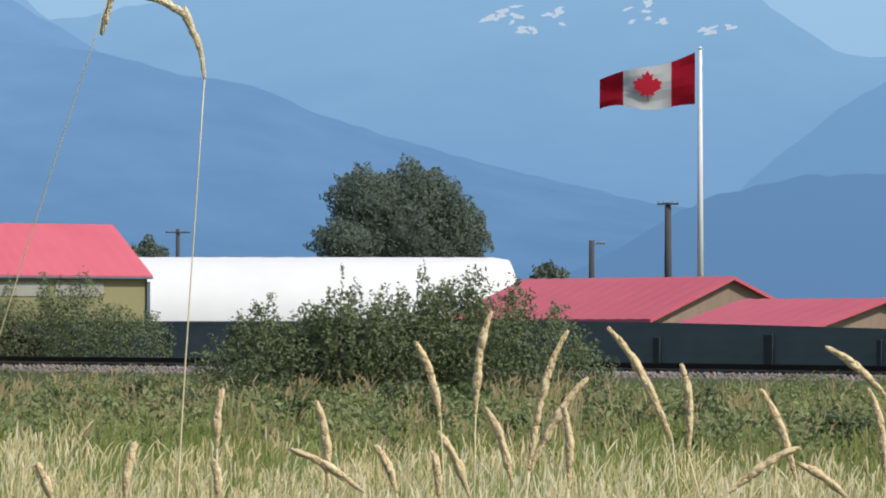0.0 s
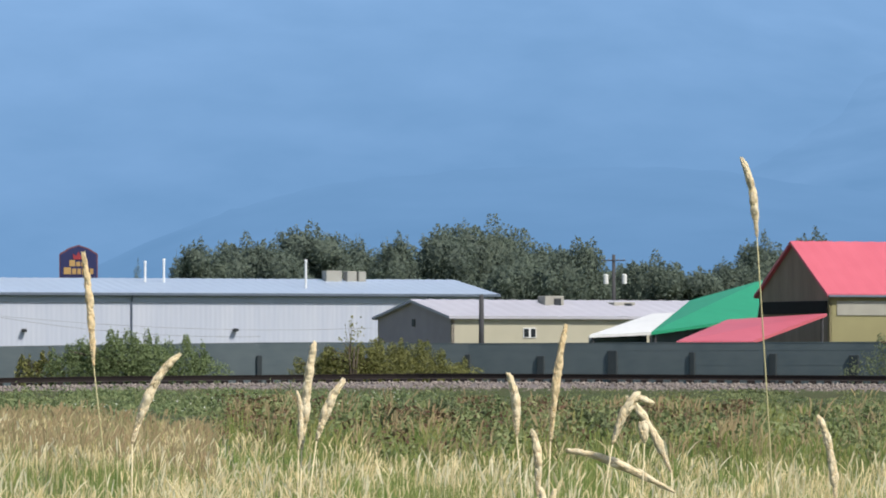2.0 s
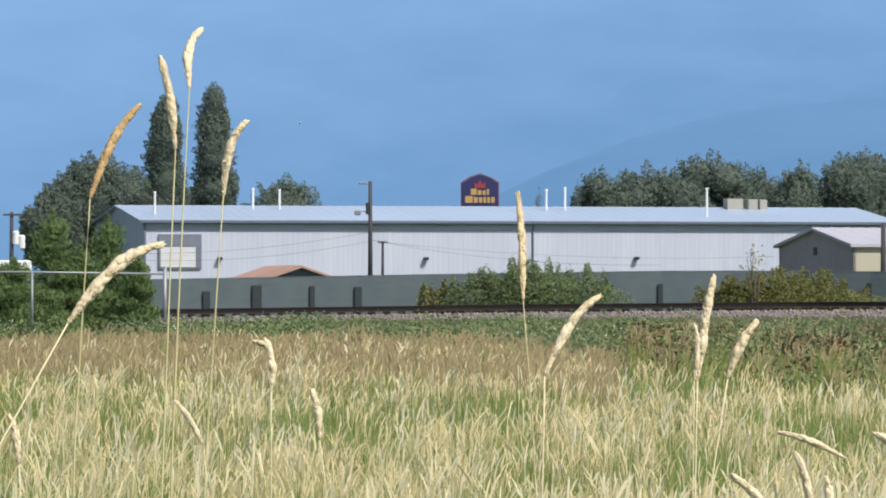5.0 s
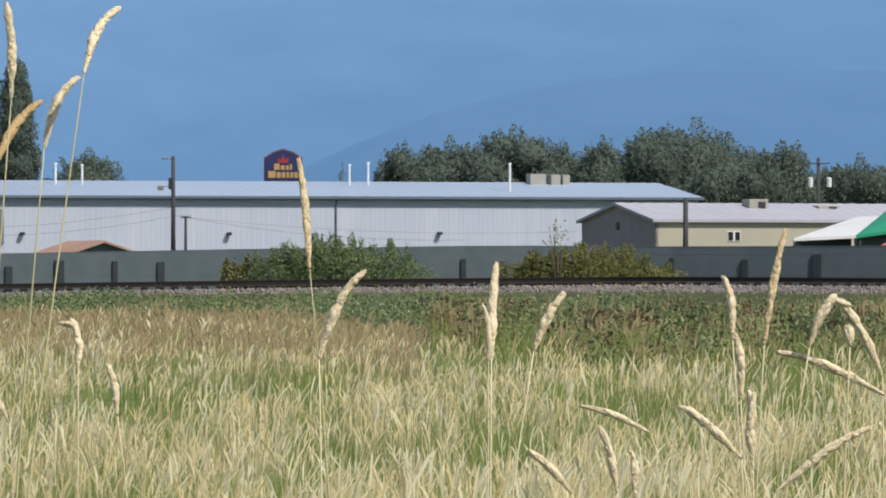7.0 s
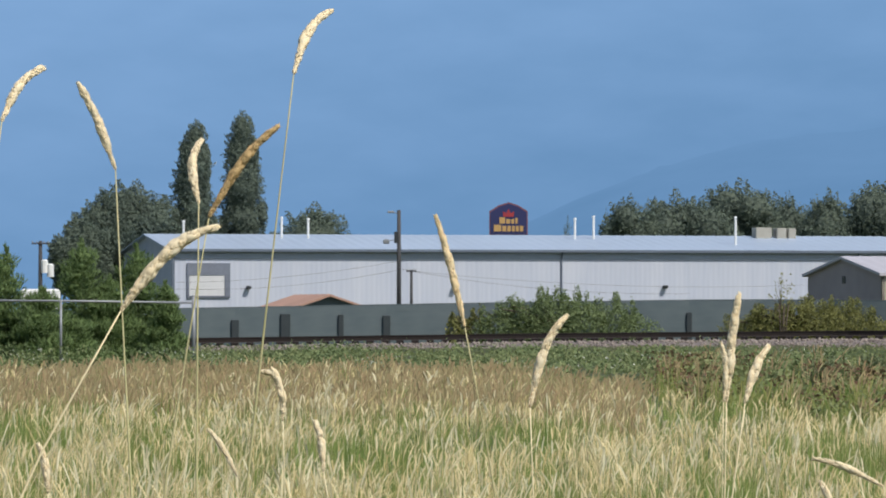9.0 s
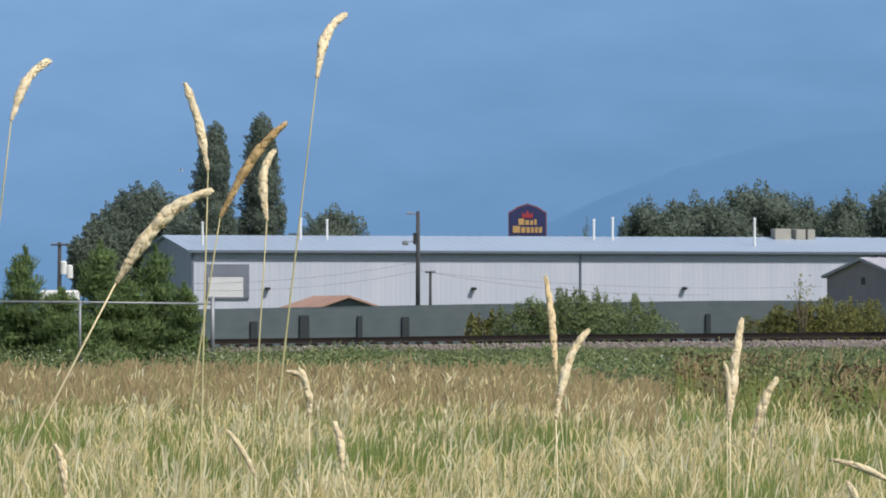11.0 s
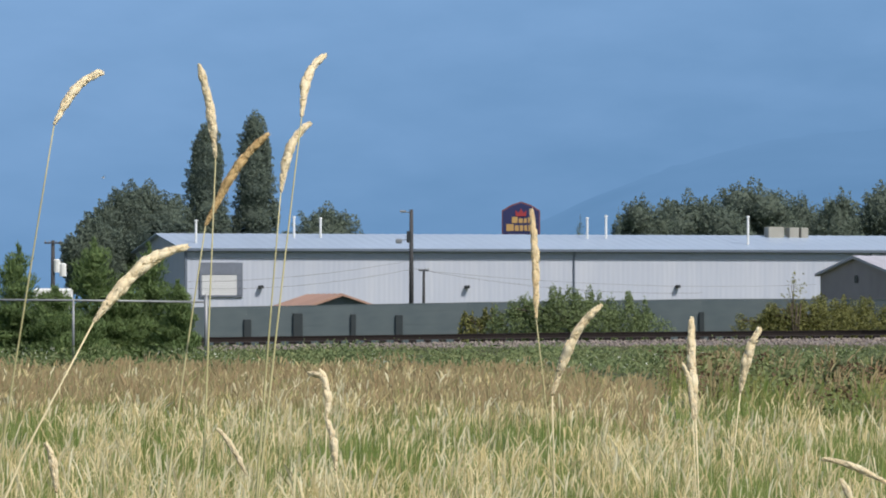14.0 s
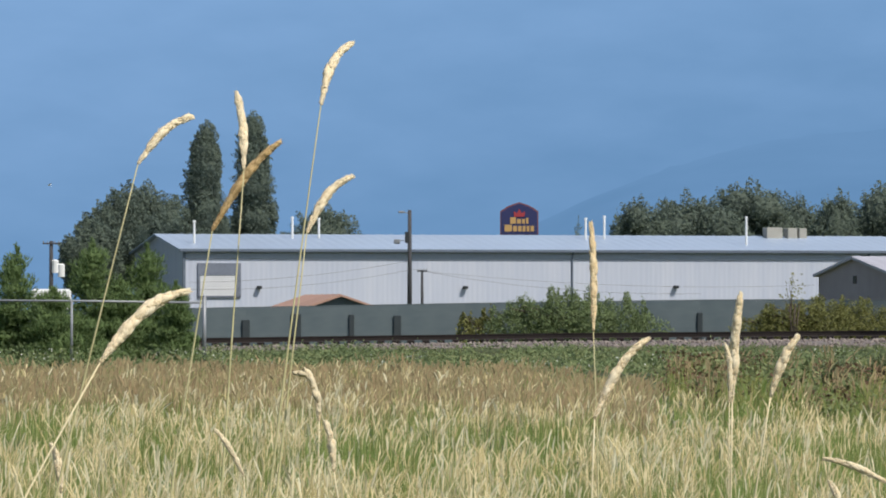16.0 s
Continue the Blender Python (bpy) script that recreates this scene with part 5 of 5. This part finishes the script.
def motions():
    """What sways in the wind: the tall stalks and the flag's cloth."""
    sway(A, [(3, -38, 204, 33, 118), (3.5, -16, 216, 72, 117), (4, 20, 243, 96, 163), (4.5, -78, 235, 13, 144), (8, 52, 275, 124, 190), (8.5, -63, 227, 10, 136), (9, 24, 215, 99, 122), (9.5, 11, 197, 78, 106), (12, 8, 224, 75, 127), (12.5, -71, 263, -8, 173), (13, 62, 216, 138, 131), (13.5, 71, 218, 150, 130), (14, 94, 222, 179, 131), (14.5, 59, 240, 140, 153), (15, 87, 364, 169, 276), (15.5, 9, 419, 85, 340), (16, 245, 290, 342, 208)])
    sway(B, [(3, 369, 224, 339, 64), (3.5, 399, 244, 379, 74), (4, 388, 262, 364, 86), (4.5, 374, 320, 340, 138), (7, 440, 270, 430, 95), (8, 403, 275, 373, 102), (8.5, 337, 258, 289, 85), (9, 224, 300, 156, 145), (9.5, 272, 237, 196, 52), (12, 360, 346, 327, 203), (12.5, 229, 343, 184, 208), (13, 259, 332, 183, 171), (13.5, 456, 197, 447, 36), (14, 379, 280, 349, 116), (14.5, 447, 270, 434, 112), (15, 387, 288, 375, 115), (15.5, 452, 273, 434, 109), (16, 432, 300, 418, 163)])
    sway(C, [(2.5, 322, 372, 436, 205), (3, 341, 393, 468, 226), (3.5, 354, 404, 485, 234), (4, 331, 403, 442, 246), (4.5, 213, 405, 301, 235), (7, 408, 395, 493, 275), (7.5, 414, 407, 535, 256), (8, 294, 381, 394, 221), (8.5, 374, 388, 498, 221), (9, 389, 385, 517, 218), (9.5, 369, 370, 484, 212), (12, 396, 391, 518, 221), (12.5, 407, 383, 532, 218), (13, 380, 377, 495, 219), (13.5, 398, 394, 514, 243), (14, 361, 401, 473, 238), (14.5, 379, 435, 505, 280), (15, 190, 500, 290, 349), (15.5, 531, 440, 664, 297), (16, 376, 408, 498, 250)])
    sway(D, [(2.5, 502, 135, 563, 17), (3, 527, 169, 583, 52), (3.5, 577, 154, 649, 42), (4, 517, 215, 557, 102), (4.5, 389, 205, 407, 105), (7, 568, 225, 631, 109), (7.5, 575, 210, 629, 89), (8, 449, 163, 479, 57), (8.5, 562, 152, 626, 33), (9, 539, 130, 607, 18), (9.5, 542, 121, 606, 9), (12, 551, 149, 603, 27), (12.5, 594, 148, 679, 12), (13, 574, 156, 653, 34), (13.5, 586, 146, 659, 30), (14, 531, 207, 573, 98), (14.5, 642, 212, 725, 118), (15, 469, 312, 502, 191), (15.5, 743, 218, 828, 118), (16, 568, 185, 625, 75)])
    sway(E, [(2.5, 476, 335, 521, 212), (3, 470, 346, 513, 209), (3.5, 477, 359, 535, 227), (4, 484, 356, 536, 222), (4.5, 465, 402, 507, 265), (7, 498, 357, 558, 233), (7.5, 511, 407, 566, 271), (8, 458, 381, 491, 242), (8.5, 441, 394, 456, 249), (9, 371, 360, 377, 247), (9.5, 421, 343, 433, 221), (12, 460, 422, 472, 300), (12.5, 346, 393, 361, 281), (13, 371, 417, 371, 301), (13.5, 501, 325, 562, 209), (14, 494, 341, 546, 219), (14.5, 499, 362, 550, 243), (15, 509, 379, 566, 255), (15.5, 491, 388, 528, 267), (16, 543, 412, 625, 312)])
    sway(Fk, [(3, 244, 558, 412, 424), (3.5, 224, 619, 394, 492), (4, 173, 592, 310, 455), (4.5, 192, 623, 362, 484), (8, 203, 563, 367, 415), (8.5, 228, 546, 398, 406), (9, 234, 550, 417, 393), (9.5, 217, 516, 393, 358), (12, 190, 497, 369, 322), (12.5, 249, 558, 425, 423), (13, 229, 550, 408, 414), (13.5, 204, 552, 377, 400), (14, 164, 571, 331, 438), (14.5, 187, 665, 330, 563), (15, 245, 646, 418, 519), (15.5, 218, 652, 382, 522), (16, 178, 642, 338, 515)])
    sway(Hk, [(2, 946, 571, 927, 371), (2.5, 944, 575, 918, 370), (3, 927, 570, 908, 377), (3.5, 972, 584, 959, 384), (4, 946, 592, 931, 375), (4.5, 999, 584, 992, 393), (7, 966, 570, 946, 375), (7.5, 1012, 553, 1005, 356), (8, 961, 557, 946, 363), (8.5, 965, 576, 944, 373), (9, 841, 575, 789, 380), (9.5, 857, 588, 812, 400), (12, 1009, 664, 997, 491), (12.5, 861, 608, 827, 473), (13, 878, 574, 850, 386), (13.5, 959, 564, 947, 358), (14, 946, 565, 937, 371), (14.5, 985, 565, 973, 355), (15, 982, 576, 973, 379), (15.5, 1046, 564, 1037, 370), (16, 1050, 585, 1045, 392)])
    sway(I, [(2, 1014, 708, 1109, 531), (2.5, 1020, 700, 1123, 535), (3, 1021, 706, 1125, 541), (3.5, 1029, 722, 1137, 550), (4, 1033, 686, 1141, 545), (4.5, 1041, 705, 1144, 563), (7, 983, 730, 1066, 572), (7.5, 1024, 711, 1127, 559), (8, 986, 709, 1061, 551), (8.5, 983, 698, 1062, 555), (9, 957, 720, 1024, 557), (9.5, 933, 713, 994, 546), (12, 988, 761, 1046, 616), (12.5, 839, 723, 882, 561), (13, 963, 711, 1054, 544), (13.5, 953, 691, 1038, 528), (14, 974, 692, 1065, 535), (14.5, 990, 715, 1089, 543), (15, 997, 704, 1085, 549), (15.5, 1037, 698, 1125, 552), (16, 1052, 740, 1150, 598)])
    j_rows = [(1.5, 1313, 714, 1350, 519), (2, 1313, 720, 1339, 515), (2.5, 1304, 723, 1319, 521), (3, 1294, 699, 1308, 527), (3.5, 1254, 729, 1249, 542), (4, 1327, 691, 1358, 526), (4.5, 1314, 720, 1350, 526), (7, 1288, 735, 1298, 560), (7.5, 1330, 711, 1366, 514), (8, 1316, 700, 1337, 512), (8.5, 1308, 722, 1329, 516), (9, 1304, 712, 1329, 512), (9.5, 1309, 713, 1330, 522), (12, 1261, 761, 1285, 582), (12.5, 1309, 710, 1329, 516), (13, 1278, 711, 1287, 504), (13.5, 1254, 722, 1260, 531), (14, 1228, 744, 1222, 562), (14.5, 1237, 715, 1231, 522), (15, 1282, 722, 1303, 528), (15.5, 1289, 728, 1304, 528), (16, 1295, 712, 1312, 516)]
    sway(J, j_rows)
    sway(JS, [(t, nu - 5, nv, nu - 13 + (tu - nu - 17) * 0.5, nv - 106) for t, nu, nv, tu, tv in j_rows])
    sway(S1, [(7, 625, 815, 608, 735), (7.5, 603, 810, 591, 720), (8, 572, 830, 560, 739), (8.5, 567, 812, 544, 728), (9, 591, 828, 576, 745), (16, 591, 835, 575, 745)])
    sway(K, [(1.5, 1338, 699, 1403, 581), (2, 1340, 702, 1393, 585), (2.5, 1334, 696, 1382, 589), (3, 1334, 687, 1386, 593), (3.5, 1354, 704, 1407, 599), (4, 1355, 691, 1398, 604), (4.5, 1353, 720, 1411, 605), (7, 1363, 715, 1418, 612), (7.5, 1357, 711, 1412, 595), (8, 1347, 703, 1392, 597), (8.5, 1347, 704, 1390, 597), (9, 1337, 712, 1379, 612), (9.5, 1291, 734, 1330, 625), (12, 1337, 776, 1385, 664), (12.5, 1334, 713, 1374, 613), (13, 1320, 705, 1351, 605), (13.5, 1317, 704, 1354, 597), (14, 1307, 692, 1341, 583), (14.5, 1319, 690, 1357, 580), (15, 1379, 704, 1427, 597), (15.5, 1380, 710, 1435, 607), (16, 1363, 700, 1412, 594)])
    sway(J2, [(0, 1700, 680, 1684, 570), (1.0, 1697, 679, 1681, 569), (1.5, 1701, 677, 1685, 567), (2, 1692, 674, 1676, 564), (2.5, 1683, 680, 1664, 570), (7, 1714, 695, 1698, 585), (7.5, 1697, 680, 1679, 570), (16, 1700, 690, 1684, 580)])
    sway(J3, [(0, 1768, 668, 1800, 465), (1.0, 1766, 668, 1801, 463), (1.5, 1774, 690, 1812, 487), (2, 1754, 682, 1784, 479), (2.5, 1735, 676, 1752, 471), (7, 1770, 705, 1808, 500), (7.5, 1792, 688, 1836, 481), (16, 1760, 690, 1790, 487)])
    sway(Gk, [(3.5, 544, 724, 517, 644), (7, 558, 735, 526, 667), (9, 519, 712, 469, 633), (12.5, 554, 710, 509, 631), (14.5, 577, 745, 547, 665), (16, 565, 745, 520, 660)])
    sway(HOOK, [(0, 2822, 100, 2713, -47), (0.3, 2741, 104, 2632, -43), (0.5, 2764, 100, 2655, -47), (0.7, 2768, 100, 2659, -47), (1.0, 2773, 100, 2664, -47), (1.2, 2728, 100, 2619, -47), (1.5, 2748, 100, 2639, -47), (2.0, 2790, 100, 2681, -47), (16, 2810, 100, 2701, -47)])
    sway(DROOP, [(0, 2675, -116, 2640, 20), (0.5, 2661, -116, 2626, 20), (1.0, 2624, -116, 2589, 20), (1.5, 2623, -116, 2588, 20), (2.0, 2645, -116, 2610, 20), (16, 2665, -116, 2630, 20)])
    sway(N1, [(0, 2160, 330, 2138, 203), (0.5, 2170, 325, 2149, 203), (1.0, 2135, 342, 2110, 204), (1.5, 2125, 344, 2100, 204), (2, 2118, 340, 2090, 202), (7, 2140, 344, 2112, 204), (16, 2128, 344, 2103, 204)])
    walk(SWALLOW, [(t, site(u, 70, height(v, 70), 4)) for t, u, v in ((0, -3400, 90), (8.7, -2600, 90), (9.3, -190, 66), (9.4, 9, 58), (9.5, 193, 48), (9.6, 371, 34), (9.7, 552, 22), (10.2, 1500, -20), (10.8, 2700, -60), (16, 4800, -60))])
    walk(GULL, [(t, site(u, 1500, height(v, 1500), 180)) for t, u, v in ((0, 838, 246), (6, 550, 276), (11.8, 272, 304), (13, 224, 310), (14.6, 153, 321), (16, 89, 329))])
    keyed = {st["thing"].name for st in (A, B, C, D, E, Fk, Gk, Hk, I, J, JS, S1, J2, J3, K, HOOK, DROOP, N1)}
    for i, st in enumerate(STALKS):
        if st["thing"].name not in keyed:
            breeze(st, i, 0.0 if st["u0"] > 2560 else 1.5 if st["u0"] > 2040 else 7.0 if st["u0"] > 1500 else 16.0)
    for s, c, f in flag_strips:
        rows = [(i * 0.2, pose(c.x, c.y + 0.16 * f * math.sin(i * 1.1 - f * 5), c.z + 0.14 * f * math.sin(i * 0.9 - f * 3))) for i in range(81)]
        walk(s, rows)


motions()
